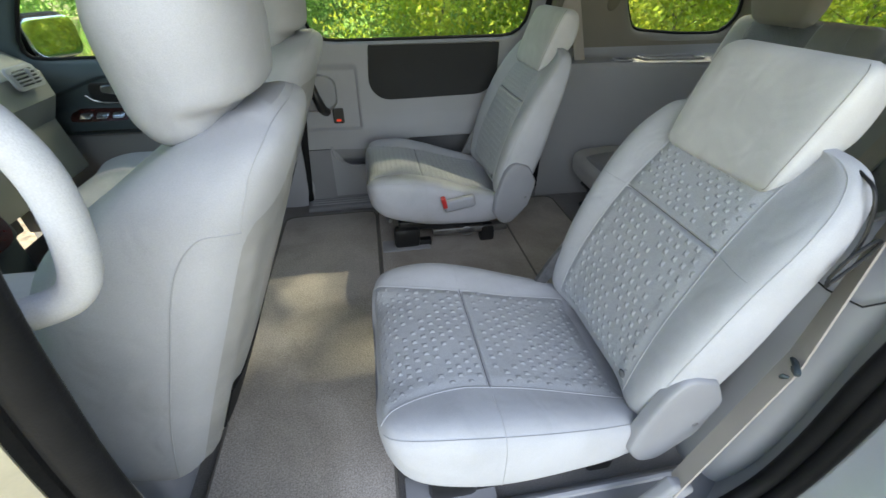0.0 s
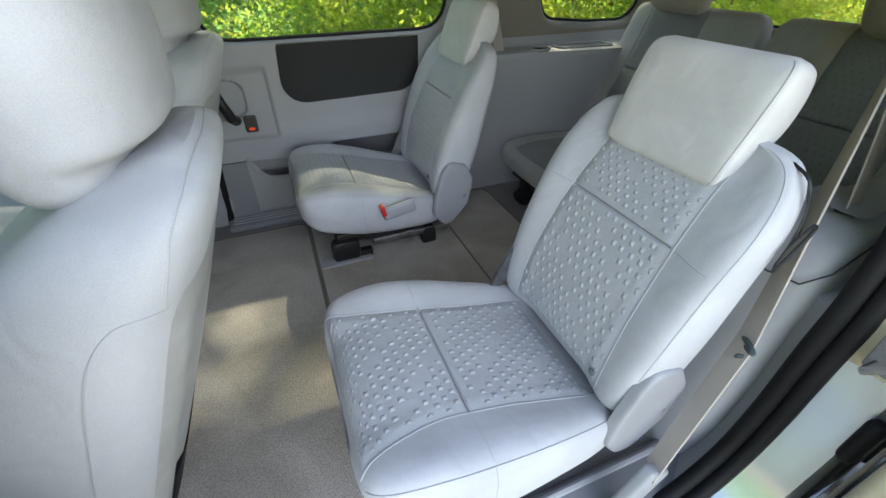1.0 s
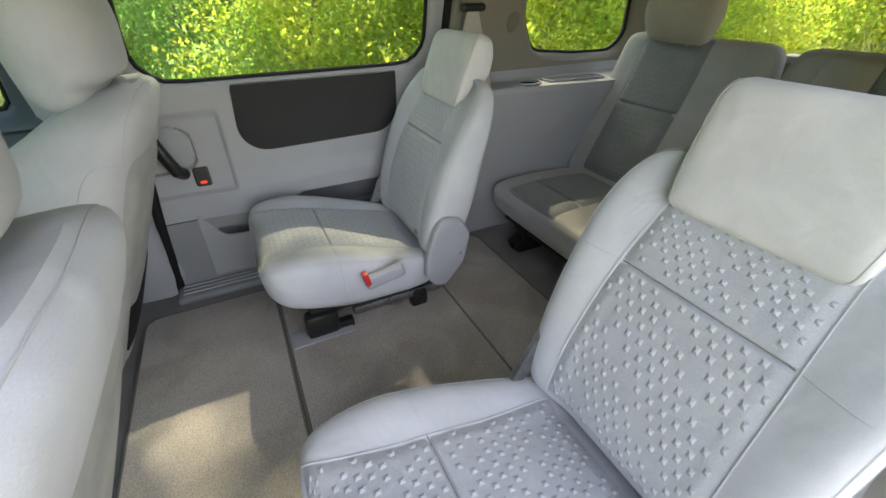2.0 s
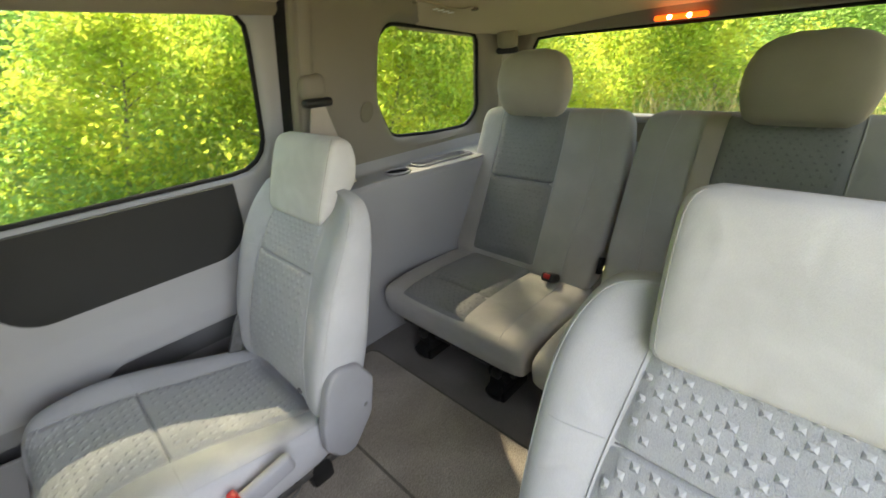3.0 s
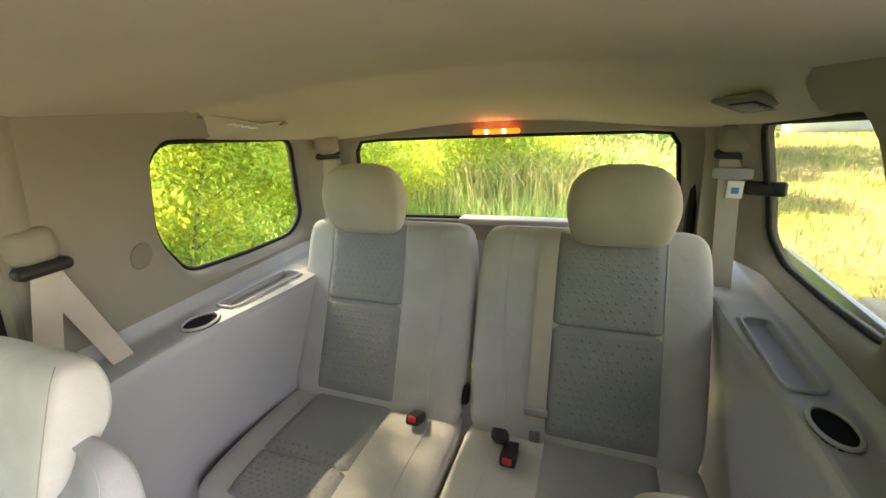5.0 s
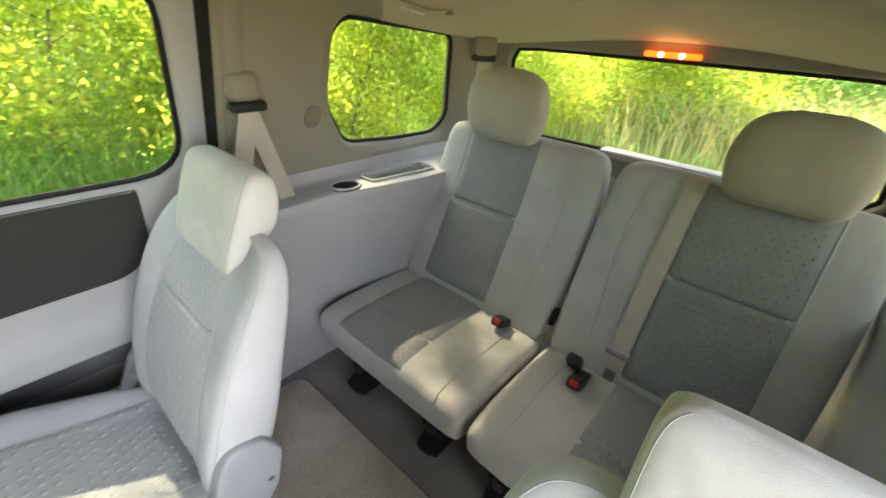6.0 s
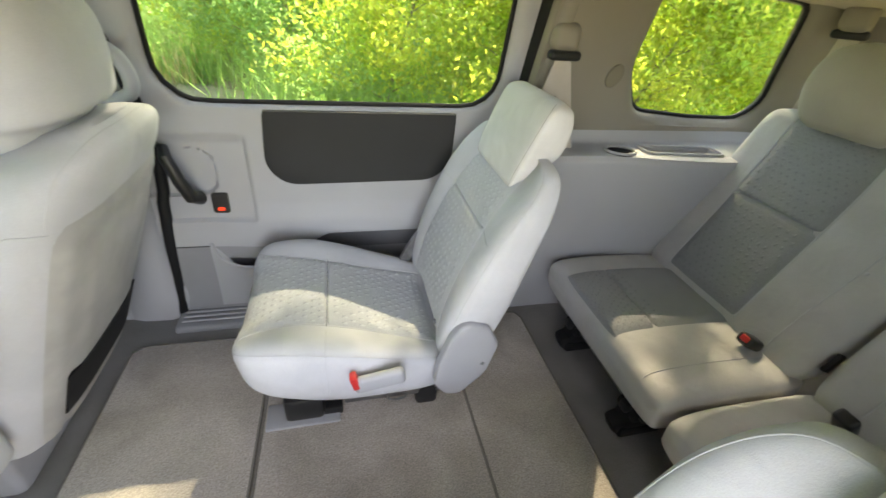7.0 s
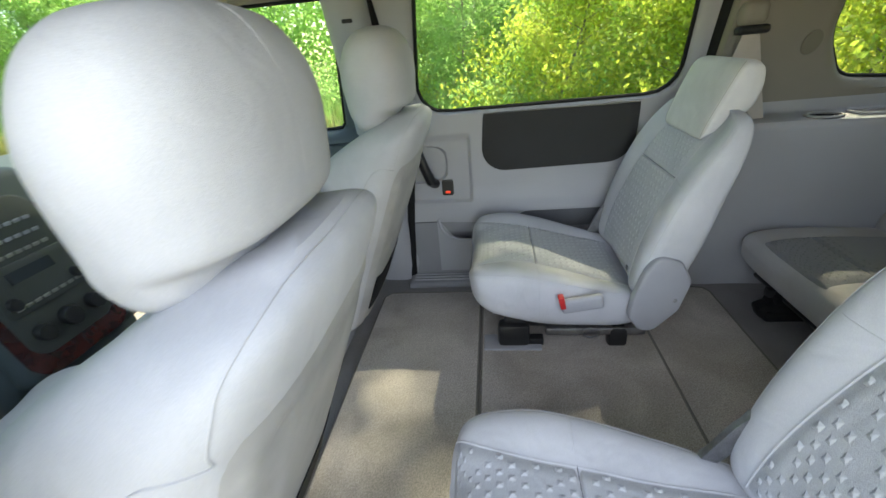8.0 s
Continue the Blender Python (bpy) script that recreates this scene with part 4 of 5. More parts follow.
radio = part("radio", plate(outline([(-0.095, 0.49), (-0.095, 0.385), (0.095, 0.385), (0.095, 0.49)], 0.008, 3), on_stack, 0.018, 0.003), STACK, dash, "dark radio with a small display")
part("display", plate([(-0.05, 0.475), (-0.05, 0.45), (0.05, 0.45), (0.05, 0.475)], on_stack, 0.0195, 0.001), WINDOW_DARK, radio)
for u, v, r in ((-0.065, 0.335, 0.02), (0.0, 0.335, 0.024), (0.065, 0.335, 0.02), (-0.075, 0.415, 0.014), (0.075, 0.415, 0.014)):
    bm = bmesh.new()
    bridge(bm, [[on_stack(u + rr * math.cos(a), v + rr * math.sin(a), h) for a in lin(0, 2 * math.pi, 20)[:-1]] for rr, h in ((r, 0.01), (r, 0.024), (r * 0.9, 0.030), (r * 0.5, 0.031))])
    part("knob", fix(bm), BLACK_PLASTIC, dash)
for row, z in enumerate((0.40, 0.505, 0.535, 0.565)):
    for k in range(8):
        part("radio_button", rounded_box(0.008, 0.016, 0.008, 0.002, 2, on_stack(-0.07 + 0.02 * k, z, 0.016 if row == 0 else 0.011)), DASH if row < 2 else HINGE_GREY, dash)
for y in (0.520, 0.10, -0.14, -0.520):
    face = lambda u, v, h: Vector((-1.294 + h - 0.25 * v, y + 0.85 * u, 0.640 + 0.8 * v))
    pod = outline([(-0.075, 0.042), (-0.075, -0.042), (0.075, -0.042), (0.075, 0.042)], 0.018, 5)
    vent = part("air_vent", plate(resample(pod, 48), face, 0.010, 0.004), PLASTIC, dash, "pale grey air vent surround")
    part("vent_mouth", plate(resample(outline([(-0.055, 0.028), (-0.055, -0.028), (0.055, -0.028), (0.055, 0.028)], 0.008, 3), 32), face, 0.0115, 0.0008), BLACK_PLASTIC, vent)
    for k in range(4):
        part("louvre", rounded_box(0.010, 0.104, 0.004, 0.0015, 2, face(0, -0.019 + 0.0127 * k, 0.013)), HINGE_GREY, vent)
    part("louvre_tab", rounded_box(0.012, 0.008, 0.046, 0.002, 2, face(0.012, 0, 0.014)), HINGE_GREY, vent)
wind = tagged(new("window_7"), "large clear windscreen", "window", "", "structure")
bm = bmesh.new()
for h in (0.0, 0.006):
    g = [[bm.verts.new((-1.80 + 0.80 * f - 0.06 * (1 - (y / 0.7) ** 2) + h, y * (1 - 0.1 * f), 0.70 + 0.42 * f)) for y in lin(-0.74, 0.74, 12)] for f in lin(0, 1, 8)]
    for a, b in zip(g, g[1:]):
        for j in range(12):
            bm.faces.new((a[j], a[j + 1], b[j + 1], b[j]))
part("pane", fix(bm), CLEAR, wind)
for s in (1, -1):
    structure("trim", tube([Vector((-1.80 + 0.80 * f, s * (0.745 - 0.075 * f), 0.70 + 0.41 * f)) for f in lin(0, 1, 6)], 0.035, 10), PLASTIC_WARM, "windscreen pillar trim", "trim")
structure("wall_front", rounded_box(0.05, 1.6, 0.75, 0.01, 2, (-1.83, 0, 0.33)), BLACK_PLASTIC, "dark front bulkhead", "wall")
console = thing("floor_console", "low grey console between the front seats", "console")
part("body", rounded_box(0.30, 0.18, 0.20, 0.03, 4, (-1.2, 0, 0.10)), TEAL, console)


# ---- seats ----
def recliner_cover(parent, y, s):
    loop = outline([(0.235, 0.372), (0.30, 0.352), (0.335, 0.29), (0.312, 0.19), (0.245, 0.112), (0.205, 0.118), (0.172, 0.165), (0.178, 0.235), (0.205, 0.325)], 0.03, 4)
    c = part("recliner_cover", plate(resample(loop, 60), lambda u, v, h: Vector((0.262 + (u - 0.252) * 0.93, y + s * h, 0.242 + (v - 0.242) * 0.94)), 0.023, 0.010, 4), HINGE_GREY, parent, "grey plastic recliner cover")
    bm = bmesh.new()
    bmesh.ops.create_uvsphere(bm, u_segments=10, v_segments=6, radius=0.006)
    bmesh.ops.scale(bm, vec=(1, 0.35, 1), verts=bm.verts)
    bmesh.ops.translate(bm, vec=(0.303, y + s * 0.0232, 0.228), verts=bm.verts)
    part("screw", bm, METAL if s < 0 else BLACK_PLASTIC, c)


def captain_chair(at, label, buckle, wide=1.0):
    seat = thing("captain_chair", label, "car seat", "second row seats", at)
    cushion = Pad([(-0.264, 0.266, -0.262, 0.232, 0.13), (-0.259, 0.298, -0.246, 0.192, 0.190), (-0.228, 0.331, -0.202, 0.158, 0.230), (-0.13, 0.337, -0.12, 0.135, 0.247),
                   (-0.03, 0.316, -0.03, 0.115, 0.246), (0.08, 0.280, 0.08, 0.105, 0.236), (0.18, 0.246, 0.19, 0.10, 0.222), (0.26, 0.215, 0.26, 0.12, 0.20), (0.28, 0.20, 0.28, 0.15, 0.17)], 0.034, 0.42, 0.42)
    part("cushion", cushion.skin(), SUEDE, seat)
    iw = lambda s: 0.137 + 0.040 * smooth01(0.42, 0.12, s) + 0.012 * smooth01(0.55, 0.8, s)
    ins = part("cushion_insert", cushion.patch(0.115, 0.80, iw, 0.0085, (0.465,), 230, 40, 0.05, 0.0072, 0.0, 0.0034), WEAVE, seat, "grey woven insert with raised dots")
    tagged(part("embossed_dots", cushion.dots(0.13, 0.79, iw, 0.41, 0.0226, 0.0092, 0.0085, 0.0012, (0.465,), 0, 0.05, (0.115, 0.80)), [DOT_SHADED, DOT_LIT], ins, "raised pyramid dots", 1), kind="stuff")
    part("crease_shade_line", cushion.seam([(0.465, y) for y in lin(-0.138, 0.138, 24)], 0.0013), CREASE_SHADE, ins)
    part("piping", cushion.seam([(s, -iw(s)) for s in lin(0.14, 0.80, 30)], 0.0013), THREAD, seat)
    part("piping", cushion.seam([(s, iw(s)) for s in lin(0.14, 0.80, 30)], 0.0013), THREAD, seat)
    for k in (1, -1):
        part("seam", tube([cushion.flank(q, math.radians(90 + k * 62), 0.0005) for q in lin(0.16, 0.88, 30)], 0.0010, 5), THREAD, seat)
        part("seam", tube([cushion.flank(0.465, math.radians(90 + k * q), 0.0005) for q in lin(20, 128, 12)], 0.0008, 5), THREAD, seat)
    back = Pad([(*q[:4], q[4] * wide) for q in ((0.212, 0.215, 0.285, 0.190, 0.17), (0.188, 0.250, 0.325, 0.222, 0.212), (0.210, 0.380, 0.370, 0.350, 0.226), (0.264, 0.52, 0.402, 0.50, 0.229),
                (0.316, 0.607, 0.422, 0.60, 0.227), (0.362, 0.664, 0.432, 0.665, 0.208), (0.386, 0.694, 0.428, 0.696, 0.172), (0.402, 0.705, 0.415, 0.705, 0.09))], 0.030, 0.45, 0.42, taper=0.03)
    part("backrest", back.skin(), SUEDE, seat)
    bw = lambda s: 0.150 - 0.027 * smooth01(0.13, 0.70, s)
    bi = part("backrest_insert", back.patch(0.13, 0.68, bw, 0.0085, (0.455,), 210, 40, 0.0, 0.0072, 0.0, 0.0034), WEAVE, seat, "grey woven insert with raised dots")
    tagged(part("embossed_dots", back.dots(0.145, 0.68, bw, 0.38, 0.0226, 0.0092, 0.0085, 0.0012, (0.455,), span=(0.13, 0.68)), [DOT_SHADED, DOT_LIT], bi, "raised pyramid dots", 1), kind="stuff")
    part("crease_shade_line", back.seam([(0.455, y) for y in lin(-0.128, 0.128, 24)], 0.0013), CREASE_SHADE, bi)
    for k in (-1, 1):
        part("piping", back.seam([(s, k * bw(s)) for s in lin(0.13, 0.68, 30)], 0.0013), THREAD, seat)
    for y in (-0.134,):
        p = back.front(0.175, y, 0.0095)
        bm = bmesh.new()
        bmesh.ops.create_uvsphere(bm, u_segments=12, v_segments=8, radius=0.0085)
        bmesh.ops.scale(bm, vec=(0.35, 1, 1), verts=bm.verts)
        bmesh.ops.translate(bm, vec=p, verts=bm.verts)
        part("button", bm, POCKET, seat, "small grey plastic button")
    rest = Pad([(0.356, 0.626, 0.362, 0.630, 0.104), (0.349, 0.638, 0.375, 0.646, 0.122), (0.352, 0.665, 0.415, 0.668, 0.127), (0.368, 0.715, 0.462, 0.700, 0.131), (0.386, 0.760, 0.476, 0.745, 0.133),
                (0.402, 0.792, 0.472, 0.782, 0.132), (0.416, 0.806, 0.464, 0.798, 0.124), (0.433, 0.811, 0.452, 0.808, 0.105)], 0.0, 0.6, 0.27, taper=0.22)
    head = part("headrest", rest.skin(56), SUEDE_WORN, seat, "padded headrest with faint water marks")
    for k in (1, -1):
        part("piping", tube([rest.flank(q, math.radians(90 + k * 52), 0.0004) for q in lin(0.10, 0.90, 30)], 0.0008, 5), THREAD_DARK, head)
        part("seam", tube([back.flank(q, math.radians(90 + k * 66), 0.0002) for q in lin(0.10, 0.90, 34)], 0.0009, 5), THREAD, seat)
        part("seam", tube([back.front(0.455, k * y, 0.0006) for y in lin(bw(0.455) + 0.002, 0.205, 10)], 0.0006, 5), THREAD, seat)
    recliner_cover(seat, -0.210 - 0.36 * (wide - 1), -1)
    # fold bracket on the other flank: two pressed steel arms with a slot and a stud
    arm = outline([(0.150, 0.214), (0.172, 0.206), (0.246, 0.300), (0.248, 0.346), (0.226, 0.350), (0.200, 0.316)], [0.008, 0.010, 0.02, 0.012, 0.010, 0.02], 5)
    br = part("fold_bracket", plate(resample(arm, 48), lambda u, v, h: Vector((u, 0.199 + h, v)), 0.012, 0.003), METAL, seat, "grey pressed steel fold bracket")
    slot = outline([(0.186, 0.250), (0.196, 0.244), (0.226, 0.296), (0.216, 0.304)], 0.005, 4)
    part("slot", plate(resample(slot, 28), lambda u, v, h: Vector((u, 0.2105 + h, v)), 0.002, 0.0006), BLACK_PLASTIC, br)
    part("lever", tube([Vector((0.168, 0.214, 0.232)), Vector((0.205, 0.217, 0.282)), Vector((0.226, 0.216, 0.338))], lambda f: 0.006 - 0.002 * f, 8, 0.6), METAL, br)
    part("stud", tube([Vector((0.148, 0.190, 0.226)), Vector((0.156, 0.214, 0.226))], 0.009, 10), METAL, br)
    part("stud", tube([Vector((0.236, 0.190, 0.334)), Vector((0.236, 0.216, 0.334))], 0.006, 10), METAL, br)
    if not buckle:
        # release strap and its hook on the doorway shoulder
        pull = [(0.405, -0.180, 0.690), (0.398, -0.212, 0.678), (0.402, -0.226, 0.640), (0.396, -0.234, 0.600), (0.380, -0.238, 0.572)]
        part("strap", tube([Vector(tuple(p)) for p in spline(pull, 5)], 0.0032, 8, 0.6), BLACK_PLASTIC, seat, "black release strap")
        ring = [(0.372 + 0.040 * k, z) for k, z in ((0, 0.562), (0.25, 0.590), (0.9, 0.618), (1.15, 0.612), (0.95, 0.592), (0.35, 0.560), (0.1, 0.548), (0, 0.562))]
        part("strap_hook", tube([Vector((x, -0.240, z)) for x, z in (tuple(q) for q in spline(ring, 4))], 0.0026, 8), BLACK_PLASTIC, seat, "black plastic strap hook")
    if buckle:
        b = part("buckle_stalk", rounded_box(0.115, 0.022, 0.045, 0.010, 3, (0.055, -0.266, 0.235), pose(0, 0, 0, 0, -10, 0)), HINGE_GREY, seat, "grey fabric sleeve of the buckle")
        part("release_button", rounded_box(0.016, 0.024, 0.040, 0.004, 2, (0.0, -0.267, 0.243), pose(0, 0, 0, 0, -14, 0)), RED, b, "red release button")
    # underframe
    part("underframe", rounded_box(0.36, 0.34, 0.04, 0.01, 2, (0.02, 0, 0.10)), BLACK_PLASTIC, seat, "black steel underframe")
    for y in (-0.165, 0.165):
        part("slide_rail", rounded_box(0.30, 0.035, 0.028, 0.006, 2, (0.12, y, 0.068)), METAL, seat)
        part("front_foot", join(rounded_box(0.10, 0.05, 0.085, 0.015, 2, (-0.13, y, 0.055)), rounded_box(0.07, 0.03, 0.03, 0.006, 2, (-0.07, y, 0.025))), BLACK_PLASTIC, seat)
        part("rear_foot", rounded_box(0.06, 0.04, 0.075, 0.012, 2, (0.19, y, 0.045)), BLACK_PLASTIC, seat)
        part("floor_bracket", rounded_box(0.185, 0.075, 0.014, 0.004, 2, (-0.135, y + 0.0, 0.012)), HINGE_GREY, seat, "grey floor latch cover")
    loop = [Vector((0.105 + 0.026 * math.cos(a), -0.19, 0.072 + 0.018 * math.sin(a))) for a in lin(0, 2 * math.pi, 20)]
    part("release_loop", tube(loop, 0.003, 8, cap=False), METAL, seat, "steel wire release loop")
    part("front_lever", tube([Vector((-0.19, -0.14, 0.115)), Vector((-0.21, -0.06, 0.105)), Vector((-0.21, 0.06, 0.105)), Vector((-0.19, 0.14, 0.115))], 0.007, 8), METAL, seat)
    return seat


captain_chair((0, -0.479, 0), "pale grey suede captain chair with dotted insert beside the open doorway", False)
captain_chair((0, 0.453, 0), "pale grey suede captain chair with red buckle beside the sliding door", True, 1.05)


def bench_half(s, label):
    y0 = 0.303 * s
    seat = thing("bench_seat", label, "car seat", "third row seats", (0, y0, 0))
    cushion = Pad([(0.664, 0.205, 0.668, 0.165, 0.27), (0.672, 0.236, 0.682, 0.130, 0.288), (0.70, 0.256, 0.71, 0.117, 0.293), (0.78, 0.264, 0.78, 0.115, 0.296), (0.92, 0.262, 0.92, 0.12, 0.296), (1.06, 0.25, 1.06, 0.13, 0.294), (1.11, 0.23, 1.11, 0.15, 0.28)], 0.006, 0.5, 0.36)
    part("cushion", cushion.skin(), BENCH_SUEDE, seat)
    sh = 0.055 * s
    iw = lambda q: 0.135 + 0.02 * smooth01(0.3, 0.15, q)
    ins = part("cushion_insert", cushion.patch(0.20, 0.86, iw, 0.0085, (0.53,), 130, 20, 0.04, 0.007, sh), BENCH_WEAVE, seat, "dark grey woven insert")
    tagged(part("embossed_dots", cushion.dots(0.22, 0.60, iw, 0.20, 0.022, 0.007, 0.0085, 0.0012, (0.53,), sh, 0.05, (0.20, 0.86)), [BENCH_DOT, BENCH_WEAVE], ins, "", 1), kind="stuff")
    back = Pad([(1.035, 0.235, 1.12, 0.205, 0.27), (1.05, 0.28, 1.17, 0.255, 0.290), (1.10, 0.39, 1.22, 0.36, 0.296), (1.16, 0.517, 1.275, 0.485, 0.297), (1.215, 0.64, 1.32, 0.62, 0.295),
                (1.245, 0.725, 1.335, 0.715, 0.285), (1.262, 0.757, 1.325, 0.753, 0.268), (1.285, 0.768, 1.31, 0.766, 0.235)], 0.008, 0.5, 0.36)
    part("backrest", back.skin(), BENCH_SUEDE, seat)
    bi = part("backrest_insert", back.patch(0.12, 0.93, lambda q: 0.137 - 0.006 * q, 0.0105, (0.447,), 150, 20, 0.0, 0.009, sh), BENCH_WEAVE, seat, "dark grey woven insert")
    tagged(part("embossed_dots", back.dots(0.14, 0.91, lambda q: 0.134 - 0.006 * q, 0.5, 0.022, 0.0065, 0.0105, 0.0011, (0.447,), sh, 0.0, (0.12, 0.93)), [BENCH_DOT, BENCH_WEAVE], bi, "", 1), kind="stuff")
    part("seam", back.seam([(q, -0.20 * s + 0.01 * s * math.sin(9 * q)) for q in lin(0.12, 0.93, 24)], 0.0015), THREAD, seat)
    part("seam", cushion.seam([(q, -0.21 * s) for q in lin(0.2, 0.8, 16)], 0.0015), THREAD, seat)
    for k in (-1, 1):
        part("piping", back.seam([(q, sh + k * (0.138 - 0.006 * q)) for q in lin(0.12, 0.93, 24)], 0.002), THREAD, seat)
    hw = 0.131 if s > 0 else 0.127
    low = 0.0 if s > 0 else 0.008
    rest = Pad([(1.218, 0.748, 1.258, 0.745, 0.088), (1.192, 0.770, 1.275, 0.764, 0.112), (1.175, 0.825, 1.285, 0.82, hw - 0.001), (1.178, 0.875 - low, 1.283, 0.87 - low, hw), (1.190, 0.920 - low, 1.274, 0.916 - low, hw - 0.014), (1.206, 0.946 - low, 1.258, 0.944 - low, hw - 0.044), (1.225, 0.957 - low, 1.24, 0.957 - low, 0.04)], 0, 0.5, 0.55)
    bm = rest.skin(36)
    head_y = 0.042 if s > 0 else -0.070
    bmesh.ops.translate(bm, vec=(0.0, head_y, 0), verts=bm.verts)
    part("headrest", bm, BENCH_HEAD, seat, "rounded beige-grey headrest")
    for y in (-0.04, 0.04):
        part("headrest_post", tube([Vector((1.24, head_y + y, 0.74)), Vector((1.235, head_y + y, 0.80))], 0.006, 8), METAL, seat)
    if s > 0:
        bm = bmesh.new()
        bmesh.ops.create_uvsphere(bm, u_segments=12, v_segments=6, radius=0.008)
        bmesh.ops.translate(bm, vec=back.front(0.42, -0.215, -0.006), verts=bm.verts)
        part("tuft", bm, THREAD, seat)
    for y in (-0.19, 0.12):
        part("leg", join(rounded_box(0.085, 0.06, 0.13, 0.014, 2, (0.735, y * s, 0.07), pose(0, 0, 0, 0, 14, 0)), rounded_box(0.13, 0.07, 0.04, 0.01, 2, (0.745, y * s, 0.022)),
                           rounded_box(0.045, 0.05, 0.05, 0.012, 2, (0.685, y * s, 0.035), pose(0, 0, 0, 0, -25, 0)), rounded_box(0.05, 0.075, 0.03, 0.008, 2, (0.72, y * s, 0.085))), BLACK, seat, "black steel floor latch")
        part("rail", rounded_box(0.40, 0.03, 0.03, 0.006, 2, (0.88, y * s, 0.10)), BLACK_PLASTIC, seat)
    if s < 0:
        part("hinge", rounded_box(0.03, 0.012, 0.055, 0.004, 2, (1.092, 0.302, 0.320), pose(0, 0, 0, 0, 24, 0)), BLACK, seat, "black hinge between the bench halves")
    part("crossbar", tube([Vector((0.72, -0.24, 0.095)), Vector((0.72, 0.24, 0.095))], 0.012, 8), BLACK_PLASTIC, seat)
    return back, y0


back_r, yr = bench_half(1, "grey suede and weave half of the split rear bench")
back_l, yl = bench_half(-1, "grey half of the split rear bench with a belt over it")


def bench_buckle(x, y, z, tilt, button=True):
    b = thing("belt_buckle", "black belt buckle with red button on the rear bench", "belt buckle", "rear bench buckles", (x, y, z))
    b.rotation_euler = (0, radians(tilt), 0)
    part("case", rounded_box(0.06, 0.042, 0.03, 0.009, 3), BLACK_PLASTIC, b)
    if button:
        part("release_button", rounded_box(0.012, 0.024, 0.017, 0.004, 2, (-0.0265, 0, 0.003)), RED, b, "red release button")
    part("stalk", rounded_box(0.05, 0.03, 0.012, 0.004, 2, (0.045, 0, -0.004)), BLACK_PLASTIC, b)


bench_buckle(1.012, 0.128, 0.272, 25)
bench_buckle(0.955, -0.150, 0.272, 15)
bench_buckle(1.00, -0.118, 0.285, 55, False)

# belt that hangs over the rear bench
belt = thing("seat_belt", "taupe centre belt hanging over the rear bench backrest", "seat belt")
pts = [back_l.front(q, -0.203 + 0.303 + 0.004 * math.sin(5 * q), 0.006) + Vector((0, -0.303, 0)) for q in lin(0.97, 0.16, 16)]
part("webbing", strip(pts, 0.048, 0.003, ((0, 1, 0), (0, 1, 0))), BELT, belt)
part("tongue", rounded_box(0.012, 0.062, 0.022, 0.004, 2, pts[-2] + Vector((-0.008, 0, 0))), HINGE_GREY, belt, "grey plastic belt tongue")
part("blade", rounded_box(0.004, 0.028, 0.045, 0.001, 1, pts[-1] + Vector((-0.012, 0.0, -0.03))), METAL, belt)


def pillar_belt(name_label, top, s, low, face=(1, 0.1, 0), low2=None, turn=0):
    """Shoulder belt: cover at the pillar, slot, two runs of webbing."""
    b = thing("seat_belt", name_label, "seat belt", "pillar belts", top)
    t = Vector(top)
    spin = pose(0, 0, 0, 0, 0, turn)
    part("guide_cover", rounded_box(0.078, 0.05, 0.070, 0.024, 6, spin @ Vector((0, s * 0.014 if not turn else 0.02, 0.042)), spin), PLASTIC_WARM, b, "rounded beige plastic cover")
    part("slot", rounded_box(0.088, 0.036, 0.024, 0.011, 4, (0, 0, 0), spin), BLACK_PLASTIC, b)
    for q, dy in ((low, -0.006), (low2, 0.006)):
        if q:
            run = [(Vector(q) - t) * f + Vector((0, s * dy, 0)) for f in lin(0, 1, 6)]
            part("webbing", strip(run, 0.048, 0.003, (face, face)), BELT, b)
    return b


pillar_belt("taupe shoulder belt on the pillar behind the far captain chair", (0.574, 0.632, 0.862), 1, (0.50, 0.652, 0.55), (1, 0.1, 0), (0.665, 0.668, 0.60))
b = pillar_belt("taupe rear shoulder belt with black clip on the tailgate pillar", (1.405, 0.575, 0.962), 1, (1.375, 0.590, 0.66), (-0.58, 0.81, 0), None, 126)
b = pillar_belt("taupe rear shoulder belt with black clip and white label", (1.392, -0.630, 0.950), -1, (1.365, -0.650, 0.600), (0.24, 0.97, 0), None, 76)
turn = pose(0, 0, 0, 0, 0, 76)
part("tongue", rounded_box(0.085, 0.016, 0.028, 0.006, 2, (-0.014, 0.000, -0.045), turn), HINGE_GREY, b)
lab = part("label", rounded_box(0.034, 0.004, 0.044, 0.001, 1, (-0.016, -0.010, -0.086), turn), LABEL, b, "small white label")
part("print", rounded_box(0.016, 0.002, 0.016, 0.0005, 1, (-0.019, -0.010, -0.088), turn), LABEL_BLUE, lab)
part("clip", rounded_box(0.085, 0.028, 0.036, 0.008, 3, (-0.020, -0.072, -0.082), pose(0, 0, 0, 12, 0, 72)), BLACK_PLASTIC, b, "black plastic belt clip")
part("lower_catch", rounded_box(0.022, 0.022, 0.05, 0.008, 3, (-0.085, 0.03, -0.33)), BLACK_PLASTIC, b)

